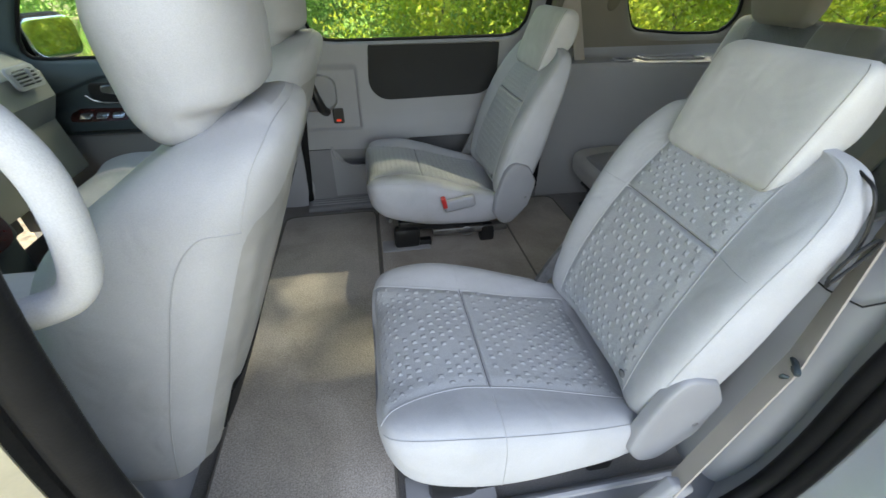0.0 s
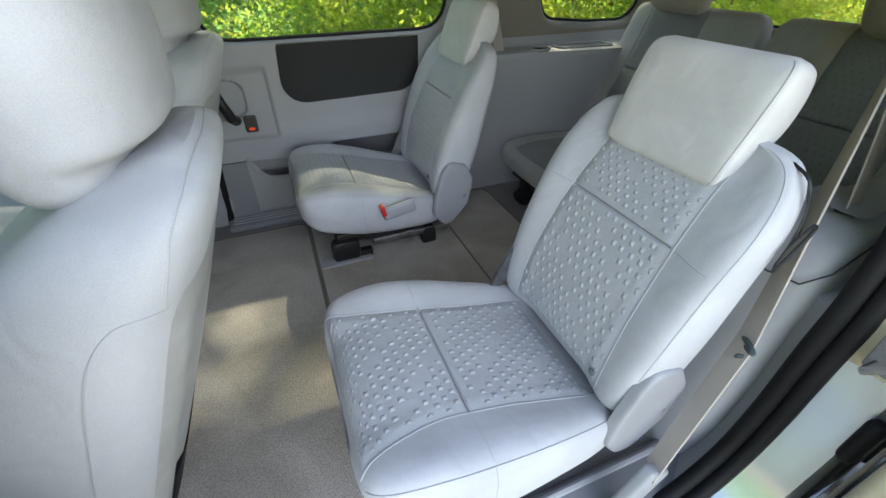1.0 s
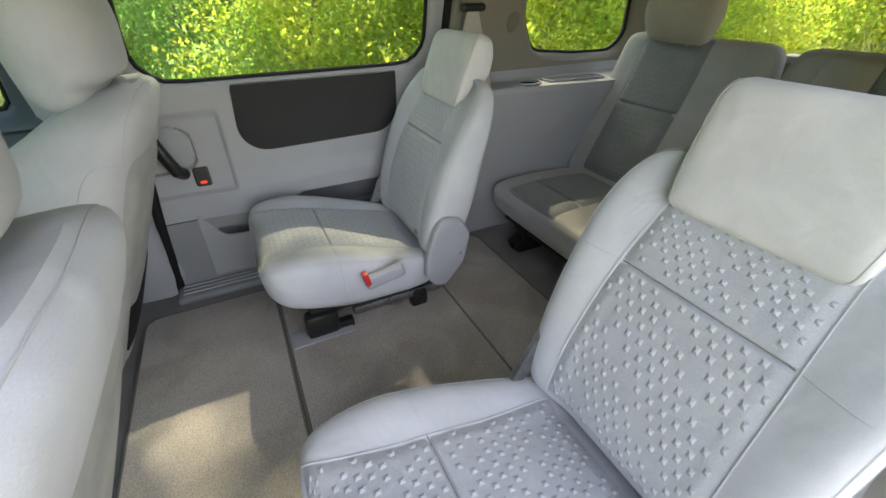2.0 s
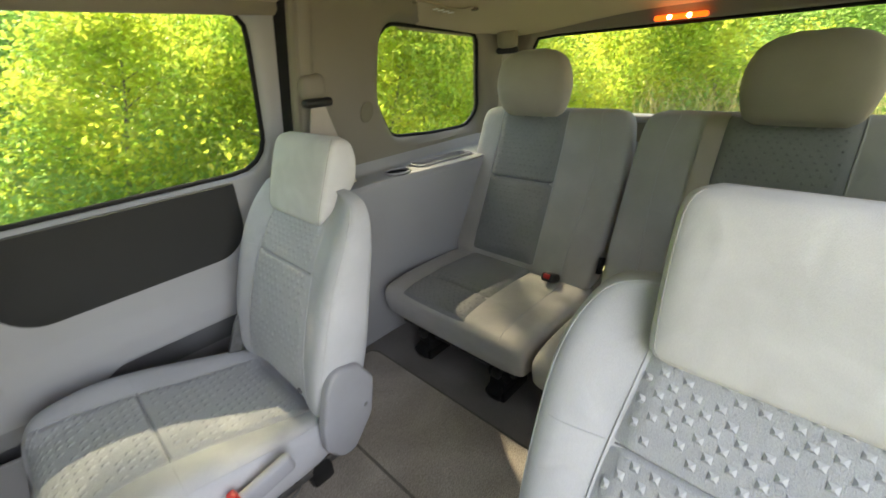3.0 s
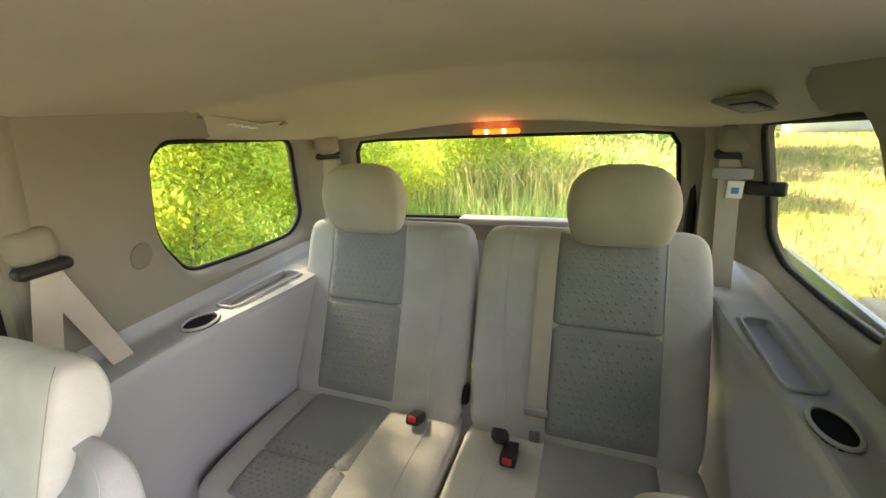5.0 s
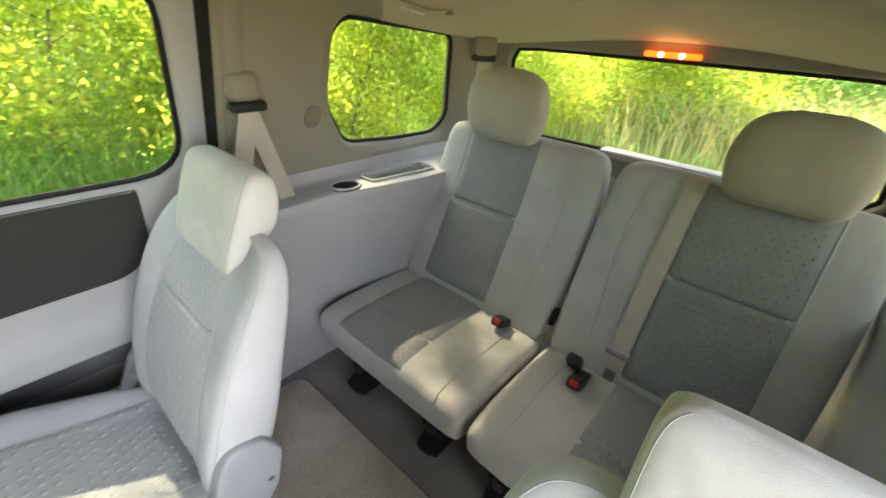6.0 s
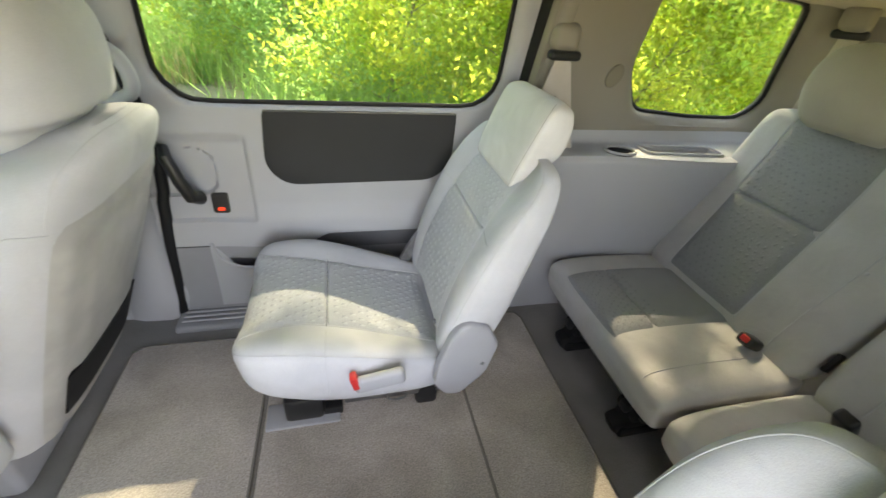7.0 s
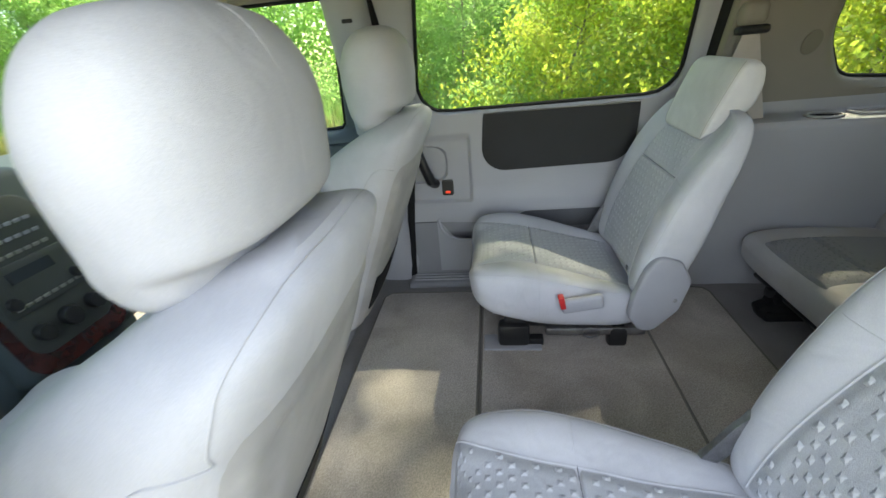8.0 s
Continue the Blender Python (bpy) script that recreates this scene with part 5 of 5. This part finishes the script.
# shoulder belt of the near captain chair, slanting down beside the doorway
nb = thing("seat_belt", "taupe shoulder belt with grey guide ring beside the open doorway", "seat belt", "pillar belts", (0.403, -0.727, 0.395))
up = [Vector((0.171, 0.095, 0.467)) * f for f in lin(0, 1, 8)]
dn = [Vector((-0.152, -0.040, -0.255)) * f for f in lin(0, 1, 8)]
part("webbing", strip(dn, 0.047, 0.003, ((0.52, 0.85, 0.0), (0.52, 0.85, 0.0))), BELT, nb)
part("webbing", strip(up, 0.047, 0.003, ((0.52, 0.85, 0.0), (0.90, 0.44, 0))), BELT, nb)
wide, thin = Vector((0.70, 0.62, -0.36)).normalized(), Vector((-0.55, -0.25, 0.80)).normalized()
ring = [wide * 0.036 * math.cos(a) + thin * 0.010 * math.sin(a) + Vector((-0.006, -0.006, 0)) for a in lin(0, 2 * math.pi, 28)]
part("guide_ring", tube(ring, 0.0048, 8, cap=False), TEAL, nb, "dark grey plastic guide ring")
part("stop_button", rounded_box(0.016, 0.016, 0.006, 0.003, 3, (-0.017, -0.012, -0.020), pose(0, 0, 0, 0, 60, 40)), TEAL, nb)
part("floor_boot", rounded_box(0.058, 0.026, 0.15, 0.008, 3, (-0.178, -0.044, -0.305), pose(0, 0, 0, 0, 28, 0)), HINGE_GREY, nb, "grey plastic anchor boot")
part("second_run", strip([Vector((0.169, 0.034, 0.178)), Vector((0.172, 0.06, 0.32)), Vector((0.173, 0.090, 0.467))], 0.044, 0.003, ((1, 0.1, 0), (1, 0.1, 0))), BELT, nb)
boss = thing("belt_retractor_cover", "grey moulded cover over the belt retractor", "cover", at=(0.525, -0.645, 0.30))
bm = bmesh.new()
rings = []
for z, x0, w in ((-0.31, -0.13, 0.060), (-0.15, -0.10, 0.062), (0.05, -0.075, 0.064), (0.17, -0.062, 0.066), (0.225, -0.050, 0.066), (0.258, -0.030, 0.064), (0.280, 0.0, 0.060), (0.292, 0.04, 0.056), (0.296, 0.07, 0.05)):
    rings.append([Vector((x0 + (0.12 - x0) * (0.5 - 0.5 * math.copysign(abs(math.cos(a)) ** 0.5, math.cos(a))), -0.03 + w * math.copysign(abs(math.sin(a)) ** 0.5, math.sin(a)) * 1.1, z)) for a in lin(0, 2 * math.pi, 36)[:-1]])
bridge(bm, rings)
cover = part("shell", fix(bm), PLASTIC, boss)
part("slot", rounded_box(0.05, 0.030, 0.008, 0.003, 2, (0.046, -0.046, 0.294)), BLACK_PLASTIC, boss)
part("lid_joint", tube([Vector((-0.066, 0.012, 0.200)), Vector((-0.064, -0.03, 0.192)), Vector((-0.060, -0.078, 0.198)), Vector((-0.045, -0.102, 0.232)), Vector((0.02, -0.104, 0.275))], 0.0015, 6), BLACK_PLASTIC, boss)
pillar_belt("taupe shoulder belt guide on the pillar beside the open doorway", (0.574, -0.632, 0.862), -1, None)


def front_seat(dx, y, inboard, label):
    seat = thing("front_seat", label, "car seat", "front seats", (dx, y, 0))
    back = Pad([(-0.70, 0.165, -0.575, 0.115, 0.18), (-0.735, 0.22, -0.54, 0.150, 0.222), (-0.738, 0.35, -0.462, 0.325, 0.238), (-0.692, 0.50, -0.388, 0.495, 0.245), (-0.640, 0.605, -0.338, 0.615, 0.240),
                (-0.562, 0.672, -0.302, 0.690, 0.224), (-0.470, 0.722, -0.290, 0.736, 0.182), (-0.390, 0.753, -0.312, 0.762, 0.095)], 0.03, 0.45, 0.58)
    part("backrest", back.skin(48), SUEDE, seat)
    rest = Pad([(-0.440, 0.722, -0.402, 0.722, 0.095), (-0.463, 0.731, -0.386, 0.730, 0.122), (-0.478, 0.750, -0.372, 0.744, 0.138), (-0.487, 0.775, -0.362, 0.764, 0.147), (-0.492, 0.800, -0.328, 0.782, 0.153), (-0.495, 0.838, -0.320, 0.834, 0.157), (-0.494, 0.872, -0.318, 0.869, 0.157), (-0.485, 0.905, -0.322, 0.904, 0.149), (-0.470, 0.935, -0.335, 0.934, 0.131), (-0.449, 0.956, -0.352, 0.955, 0.101), (-0.424, 0.966, -0.374, 0.966, 0.055)], 0, 0.5, 0.80)
    part("headrest", rest.skin(40), SUEDE, seat)
    part("seam", tube([rest.frame_at(q)[0] - rest.frame_at(q)[1] * (rest.frame_at(q)[2] * 0.985) + Vector((0, 0.0, 0)) for q in lin(0.06, 0.94, 24)], 0.0015, 5), THREAD, seat)
    for yy in (-0.045, 0.045):
        part("headrest_post", tube([Vector((-0.39, yy, 0.73)), Vector((-0.395, yy, 0.80))], 0.007, 8), METAL, seat)
    # hard shell on the rear of the backrest
    def rear_point(q, v, lift):
        c, upv, h, w = back.frame_at(q)
        t = max(-0.999, min(0.999, v))
        ca = abs(t) ** (1 / back.e)
        return c - upv * (h * math.sqrt(max(0, 1 - ca * ca)) ** back.e + lift) + Vector((0, t * w, 0))
    bm = bmesh.new()
    g = []
    for i in range(31):
        q = 0.08 + 0.56 * i / 30
        row = []
        for j in range(21):
            v = -0.84 + 1.68 * j / 20
            edge = min(1, 8 * min((1 - abs(v) / 0.84) + 0.0, i / 30, 1 - i / 30))
            groove = 0.006 * math.exp(-((abs(v) - 0.60) / 0.04) ** 2) * (1 if q < 0.56 else 0) + 0.006 * math.exp(-((q - 0.56) / 0.014) ** 2) * (1 if abs(v) < 0.60 else 0)
            row.append(bm.verts.new(rear_point(q, v, 0.010 * edge - 0.002 - groove)))
        g.append(row)
    for a, b in zip(g, g[1:]):
        for j in range(20):
            bm.faces.new((a[j], a[j + 1], b[j + 1], b[j]))
    shell = part("back_shell", fix(bm), SHELL, seat, "scuffed grey plastic back shell")
    slot = bmesh.new()
    bridge(slot, [[rear_point(q, v, 0.0105) for v in lin(-0.66, 0.66, 16)] + [rear_point(q, v, 0.004) for v in lin(0.66, -0.66, 16)] for q in lin(0.19, 0.27, 6)])
    part("pocket_slot", fix(slot), BLACK, shell, "dark map pocket opening")
    for k in (1, -1):
        over = spline([(0.955, 270), (0.958, 250), (0.934, 225), (0.872, 211), (0.80, 208), (0.731, 212), (0.66, 216), (0.621, 221)], 6)
        down = spline([(0.621, 221), (0.640, 206), (0.645, 195), (0.596, 191), (0.492, 192), (0.388, 194), (0.25, 196), (0.10, 200)], 6)
        for line in (over, down):
            part("seam", tube([back.flank(q, math.radians(a if k > 0 else 540 - a), 0.0004) for q, a in (tuple(v) for v in line)], 0.0010, 5), THREAD, seat)
    cushion = Pad([(-1.18, 0.30, -1.17, 0.26, 0.19), (-1.16, 0.34, -1.14, 0.22, 0.23), (-1.05, 0.365, -1.05, 0.20, 0.25), (-0.85, 0.345, -0.85, 0.20, 0.25), (-0.68, 0.30, -0.68, 0.20, 0.23), (-0.62, 0.25, -0.62, 0.2, 0.2)], 0.025, 0.45, 0.45)
    part("cushion", cushion.skin(), SUEDE, seat)
    part("base", rounded_box(0.46, 0.40, 0.19, 0.02, 3, (-0.86, 0, 0.10)), HINGE_GREY, seat, "grey plastic seat base")
    part("side_cover", rounded_box(0.36, 0.03, 0.16, 0.02, 3, (-0.82, 0.235 * inboard, 0.22), pose(0, 0, 0, 0, 6, 0)), HINGE_GREY, seat)
    arm = Pad([(-0.605, 0.235, -0.55, 0.230, 0.024), (-0.625, 0.262, -0.53, 0.25, 0.032), (-0.64, 0.40, -0.535, 0.40, 0.034), (-0.635, 0.55, -0.535, 0.56, 0.036), (-0.625, 0.612, -0.53, 0.62, 0.034), (-0.60, 0.640, -0.55, 0.640, 0.022)], 0, 0.5, 0.5)
    bm = arm.skin(24)
    bmesh.ops.translate(bm, vec=(0, 0.275 * inboard, 0), verts=bm.verts)
    a = part("armrest", bm, SUEDE, seat, "armrest folded up beside the backrest")
    disc = [(0.026 * math.cos(t), 0.026 * math.sin(t)) for t in lin(0, 2 * math.pi, 20)[:-1]]
    part("pivot_cap", plate(disc, lambda u, v, h: Vector((-0.578 + u, (0.307 + h) * inboard, 0.275 + v)), 0.006, 0.003), HINGE_GREY, a, "round grey pivot cap")
    return seat


front_seat(-0.06, 0.385, -1, "pale grey suede front passenger seat with folded armrest")
front_seat(-0.035, -0.395, 1, "pale grey suede driver seat with plastic back shell")


# ---- outdoors ----
GROUND_Z = -0.48
rng = np.random.default_rng(4)
bm = bmesh.new()
bmesh.ops.create_grid(bm, x_segments=40, y_segments=40, size=300)
bmesh.ops.translate(bm, vec=(0, 0, GROUND_Z), verts=bm.verts)
structure("ground", bm, GROUND, "dry soil and grass ground beside the vehicle", "ground")


def leaf_mesh(name, centres, sizes, mat, label, category, parent=None, upright=0.0, ratio=0.55, kind="stuff"):
    """Many folded leaves as one mesh."""
    n = len(centres)
    a = rng.normal(size=(n, 3)); a[:, 2] = a[:, 2] * (1 - upright) + upright * 2.5
    a /= np.linalg.norm(a, axis=1)[:, None]
    b = rng.normal(size=(n, 3)); b -= (b * a).sum(1)[:, None] * a
    b /= np.linalg.norm(b, axis=1)[:, None]
    nn = np.cross(a, b)
    s = sizes[:, None]
    v = np.stack([centres - a * s * 0.5, centres + b * s * ratio * 0.5 + nn * s * 0.12, centres + a * s * 0.5, centres - b * s * ratio * 0.5 + nn * s * 0.12], 1).reshape(-1, 3)
    i = np.arange(n)[:, None] * 4
    f = np.concatenate([i + [0, 1, 2], i + [0, 2, 3]], 0)
    me = bpy.data.meshes.new(name)
    me.from_pydata(v.tolist(), [], f.tolist())
    me.materials.append(mat)
    ob = new(name, me)
    ob.parent = parent
    return tagged(ob, label, category, "", kind)


def clumps(n, spots, radius, flat=0.8):
    """n leaf centres gathered in clumps round the spots."""
    k = rng.integers(0, len(spots), n)
    d = rng.normal(size=(n, 3)) * radius * 0.55
    d[:, 2] *= flat
    return spots[k] + d


def blades(name, xy, heights, width, mat, label, z=GROUND_Z):
    n = len(xy)
    ang = rng.uniform(0, 2 * math.pi, n)
    lean = rng.normal(size=(n, 2)) * 0.22
    base = np.column_stack([xy, np.full(n, z)])
    w = np.column_stack([np.cos(ang), np.sin(ang), np.zeros(n)]) * width
    mid = base + np.column_stack([lean * heights[:, None] * 0.35, heights * 0.6])
    tip = base + np.column_stack([lean * heights[:, None] * 1.3, heights])
    v = np.stack([base - w, base + w, mid + w * 0.7, mid - w * 0.7, tip], 1).reshape(-1, 3)
    i = np.arange(n)[:, None] * 5
    f = [list(q) for q in (i + [0, 1, 2]).tolist()] + [list(q) for q in (i + [0, 2, 3]).tolist()] + [list(q) for q in (i + [3, 2, 4]).tolist()]
    me = bpy.data.meshes.new(name)
    me.from_pydata(v.tolist(), [], f)
    me.materials.append(mat)
    return tagged(new(name, me), label, "grass", "", "stuff")


def sapling(height, spread, leaves, mat, seed, label, low=0.18):
    r = np.random.default_rng(seed)
    t = thing("tree", label, "tree", "saplings by the track")
    top = Vector((r.normal() * 0.15, r.normal() * 0.15, height))
    trunk = [Vector((top.x * f + 0.04 * math.sin(5 * f + seed), top.y * f + 0.04 * math.cos(4 * f), top.z * f)) for f in lin(0, 1, 8)]
    bms, spots = [tube(trunk, lambda f: 0.026 * (1 - 0.85 * f), 7)], []
    for k in range(22):
        f = low + (0.98 - low) * k / 22
        p = trunk[min(7, int(f * 8))].lerp(trunk[min(8, int(f * 8) + 1)], f * 8 % 1)
        a = k * 2.4 + r.normal() * 0.3
        ln = spread * (1.15 - f) * (0.8 + 0.4 * r.random())
        e = p + Vector((math.cos(a) * ln, math.sin(a) * ln, ln * 0.45))
        bms.append(tube([p, p.lerp(e, 0.5) + Vector((0, 0, 0.05 * ln)), e], lambda q: 0.007 * (1 - 0.8 * q), 5))
        for q in (0.45, 0.7, 0.95, 1.1):
            spots.append(np.array(p.lerp(e, q)))
    part("trunk", join(*bms), BARK, t)
    c = clumps(leaves, np.array(spots), 0.20 * spread + 0.06)
    tagged(leaf_mesh("crown", c, r.uniform(0.042, 0.098, leaves) * (1.25 if height > 8 else 0.66), mat, "", "", t), kind="stuff")
    return t


protos = [sapling(3.0, 1.0, 16000, LEAF, 1, "young broad-leaved tree with bright green leaves"),
          sapling(2.5, 0.95, 14500, LEAF, 2, "slim young tree with bright green leaves"),
          sapling(2.0, 0.95, 15000, LEAF_YELLOW, 3, "bushy shrub with bright yellow-green leaves"),
          sapling(3.6, 1.15, 17500, LEAF, 4, "taller young tree with green leaves")]
spots = []
for k in range(20):
    x = -1.7 + 0.62 * k + rng.normal() * 0.3
    spots.append((x, (4.6 if x > -0.6 else 6.6) + rng.uniform(0, 3.2) + 1.1 * max(0.0, -x - 1), (0, 1, 3, 0, 1)[k % 5]))
for k in range(14):
    spots.append((7.0 + rng.uniform(0, 3.5), -0.8 + 0.56 * k + rng.normal() * 0.3, (0, 3, 1)[k % 3]))
for x, y in ((1.6, 3.3), (2.5, 3.0), (3.4, 3.2), (3.9, 2.2), (0.4, 3.9), (2.0, 4.0), (-1.6, 7.0), (5.4, 2.0), (5.8, 0.6)):
    spots.append((x, y, 2))
for k in range(14):
    spots.append((-7.0 - rng.uniform(0, 3), -1.5 + 0.9 * k + rng.normal() * 0.3, (0, 3, 1, 3)[k % 4]))
used = set()
for x, y, k in spots:
    m = pose(x, y, GROUND_Z, 0, 0, float(rng.uniform(0, 360)))
    if k in used:
        copy_thing(protos[k], m)
    else:
        protos[k].matrix_world = m
        used.add(k)

# taller trees, added so that their thin crowns, out of view, break up the sunlight
tall = sapling(11.0, 4.4, 13500, LEAF, 9, "tall slender tree added with an unseen high crown to thin the sun", 0.60)
tall.matrix_world = pose(2.6, 6.8, GROUND_Z)
for x, y, a in ((4.4, 7.4, 70), (0.9, 7.2, 140), (6.0, 6.6, 200), (-0.8, 7.8, 260)):
    copy_thing(tall, pose(x, y, GROUND_Z, 0, 0, a))

# woods behind, as one mass of leaves on both far sides
n = 34000
x = rng.uniform(-16, 16, n); y = 10.5 + rng.uniform(0, 4, n) + 0.6 * np.clip(-x - 2, 0, 20)
c = np.column_stack([x, y, GROUND_Z + rng.uniform(0, 1, n) ** 0.8 * 4.6])
seeds = np.column_stack([rng.uniform(-16, 16, 500), 10.0 + rng.uniform(0, 3.5, 500), GROUND_Z + rng.uniform(0, 4.6, 500)])
seeds[:, 1] += 0.6 * np.clip(-seeds[:, 0] - 2, 0, 20)
leaf_mesh("far_woods", np.concatenate([c, clumps(30000, seeds, 0.9)]), rng.uniform(0.11, 0.24, n + 30000), LEAF, "dense green woods behind the saplings", "woods")
seeds = np.column_stack([11.5 + rng.uniform(0, 4, 420), rng.uniform(-2.6, 14, 420), GROUND_Z + rng.uniform(0, 4.2, 420)])
leaf_mesh("far_woods", clumps(42000, seeds, 1.2), rng.uniform(0.16, 0.34, 42000), LEAF, "green woods far behind the vehicle", "woods")
seeds = np.column_stack([-15 + rng.uniform(-4, 3, 420), rng.uniform(-9, 14, 420), GROUND_Z + rng.uniform(0, 9, 420)])
leaf_mesh("far_woods", clumps(44000, seeds, 1.2), rng.uniform(0.16, 0.36, 44000), LEAF, "green woods ahead of the vehicle", "woods")

# undergrowth and tall grass
seeds = np.column_stack([rng.uniform(-4, 8, 420), rng.uniform(3.3, 6.5, 420), GROUND_Z + rng.uniform(0.1, 1.1, 420)])
seeds[:, 1] += 3.0 * np.clip((-0.5 - seeds[:, 0]) / 0.8, 0, 1)
leaf_mesh("undergrowth", clumps(30000, seeds, 0.28), rng.uniform(0.03, 0.075, 30000), LEAF, "low leafy undergrowth in the verge", "undergrowth")
seeds = np.column_stack([rng.uniform(5.0, 9.0, 260), rng.uniform(-1.3, 5, 260), GROUND_Z + rng.uniform(0.1, 0.9, 260)])
leaf_mesh("undergrowth", clumps(18000, seeds, 0.3), rng.uniform(0.05, 0.11, 18000), LEAF, "low leafy undergrowth behind the vehicle", "undergrowth")
n = 26000
xy = np.column_stack([rng.uniform(-9, 8, n), 2.3 + rng.uniform(0, 1, n) ** 1.3 * 5])
xy[:, 1] += np.clip(0.9 - xy[:, 0], 0, 1) * 0.9
bare = np.clip((-0.4 - xy[:, 0]) / 0.8, 0, 1) * np.clip((6.6 - xy[:, 1]) / 0.6, 0, 1)
xy = xy[bare < rng.uniform(0.2, 0.9, n)]
n = len(xy)
blades("tall_grass", xy, rng.uniform(0.25, 0.95, n) * np.clip((xy[:, 1] - 1.6) / 1.6, 0.25, 1), 0.006, GRASS, "tall bright green verge grass")
x = 3.2 + rng.uniform(0, 1, n) ** 1.2 * 8
xy = np.column_stack([x, -0.35 - 0.2 * x + rng.uniform(0, 1, n) * (7.4 + 0.2 * x)])
blades("tall_grass", xy, rng.uniform(0.3, 0.9, n), 0.007, GRASS, "tall green grass behind the vehicle")
n = 9000
xy = np.column_stack([rng.uniform(4.5, 11, n), rng.uniform(-1.2, 3, n)])
blades("dry_grass", xy, rng.uniform(0.6, 1.25, n), 0.006, STRAW, "straw-coloured seed stalks in the grass")
n = 24000
xy = np.column_stack([rng.uniform(1.8, 20, n), -1.5 - rng.uniform(0, 1, n) ** 1.5 * 20])
blades("field_grass", xy, rng.uniform(0.03, 0.16, n), 0.010, STRAW, "short dry yellowish field grass")
n = 12000
xy = np.column_stack([rng.uniform(1.8, 20, n), -1.5 - rng.uniform(0, 1, n) ** 1.5 * 20])
xy = xy[np.sin(1.3 * xy[:, 0] + 0.8 * xy[:, 1]) + np.sin(2.1 * xy[:, 1] - 0.7 * xy[:, 0]) > 0.1]
n = len(xy)
blades("field_grass", xy, rng.uniform(0.04, 0.16, n), 0.012, GRASS, "green patches of field grass")
n = 12000
xy = np.column_stack([-2.0 - rng.uniform(0, 1, n) * 12, rng.uniform(7.4, 12, n)])
blades("tall_grass", xy, rng.uniform(0.12, 0.5, n), 0.008, GRASS, "tall green grass ahead of the vehicle")
n = 9000
xy = np.column_stack([-2.0 - rng.uniform(0, 1, n) * 12, 6.3 + rng.uniform(0, 1, n) ** 1.4 * 4.5])
blades("dry_grass", xy, rng.uniform(0.12, 0.62, n), 0.009, STRAW, "pale dry grass along the track ahead")

# dirt track beside the vehicle, carried unseen past the open door to bounce light
bm = bmesh.new()
def track_y(x, f):
    return -5.5 + 0.3 * math.sin(2.2 * x) * (1 - f) + (11.8 + 0.35 * math.sin(1.7 * x) - 4.9 * smooth01(-0.9, 1.4, x)) * f + 0.25 * max(0.0, -x - 2)
g = []
for x in lin(-14, 1.6, 50):
    g.append([])
    for j, f in enumerate(lin(0, 1, 24)):
        u = x + smooth01(-2.5, 1.6, x) * (0.45 * math.sin(0.9 * j) + 0.25 * math.sin(2.3 * j + 1) - 0.2)
        g[-1].append(bm.verts.new((u, track_y(u, f), GROUND_Z + 0.012)))
for a, b in zip(g, g[1:]):
    for j in range(24):
        bm.faces.new((a[j], a[j + 1], b[j + 1], b[j]))
structure("road", fix(bm), TRACK, "pale dry dirt track beside the vehicle, widened unseen to bounce light", "track")

# dry field on the open side
bm = bmesh.new()
g = [[bm.verts.new((x, 0.7 + 0.25 * math.sin(0.9 * x) - 30 * f * f - 3.0 * f, GROUND_Z + 0.008)) for f in lin(0, 1, 10)] for x in lin(-12, 40, 26)]
for a, b in zip(g, g[1:]):
    for j in range(10):
        bm.faces.new((a[j], a[j + 1], b[j + 1], b[j]))
structure("ground_field", fix(bm), FIELD, "dry yellowish field with short grass", "field")

# white building across the field
house = thing("house", "low white building across the grass field", "house", at=(22.0, -13.0, GROUND_Z))
house.rotation_euler = (0, 0, radians(90))
part("wall", rounded_box(12, 6, 3.2, 0.03, 1, (0, 0, 1.6)), SIDING, house)
bm = bmesh.new()
bridge(bm, [[Vector((x, -3.4, 3.15)), Vector((x, 0, 4.9)), Vector((x, 3.4, 3.15)), Vector((x, 0, 4.7))] for x in (-6.4, 6.4)])
part("roof", fix(bm), ROOFING, house)
for k in range(4):
    w = part("window", rounded_box(1.0, 0.1, 1.1, 0.02, 1, (-4.2 + 2.8 * k, 3.02, 1.9)), WINDOW_DARK, house)
    if k in (0, 3):
        part("window", rounded_box(0.1, 1.0, 1.1, 0.02, 1, (-6.02, -1.8 + 1.2 * k, 1.9)), WINDOW_DARK, house)

shed = thing("shed", "small grey-roofed shed beside the white building", "shed", at=(21.5, -5.6, GROUND_Z))
part("wall", rounded_box(2.4, 2.0, 0.7, 0.02, 1, (0, 0, 0.35)), SIDING, shed)
bm = bmesh.new()
bridge(bm, [[Vector((x, -1.2, 0.62)), Vector((x, 0, 1.35)), Vector((x, 1.2, 0.62)), Vector((x, 0, 1.25))] for x in (-1.4, 1.4)])
part("roof", fix(bm), ROOFING, shed)
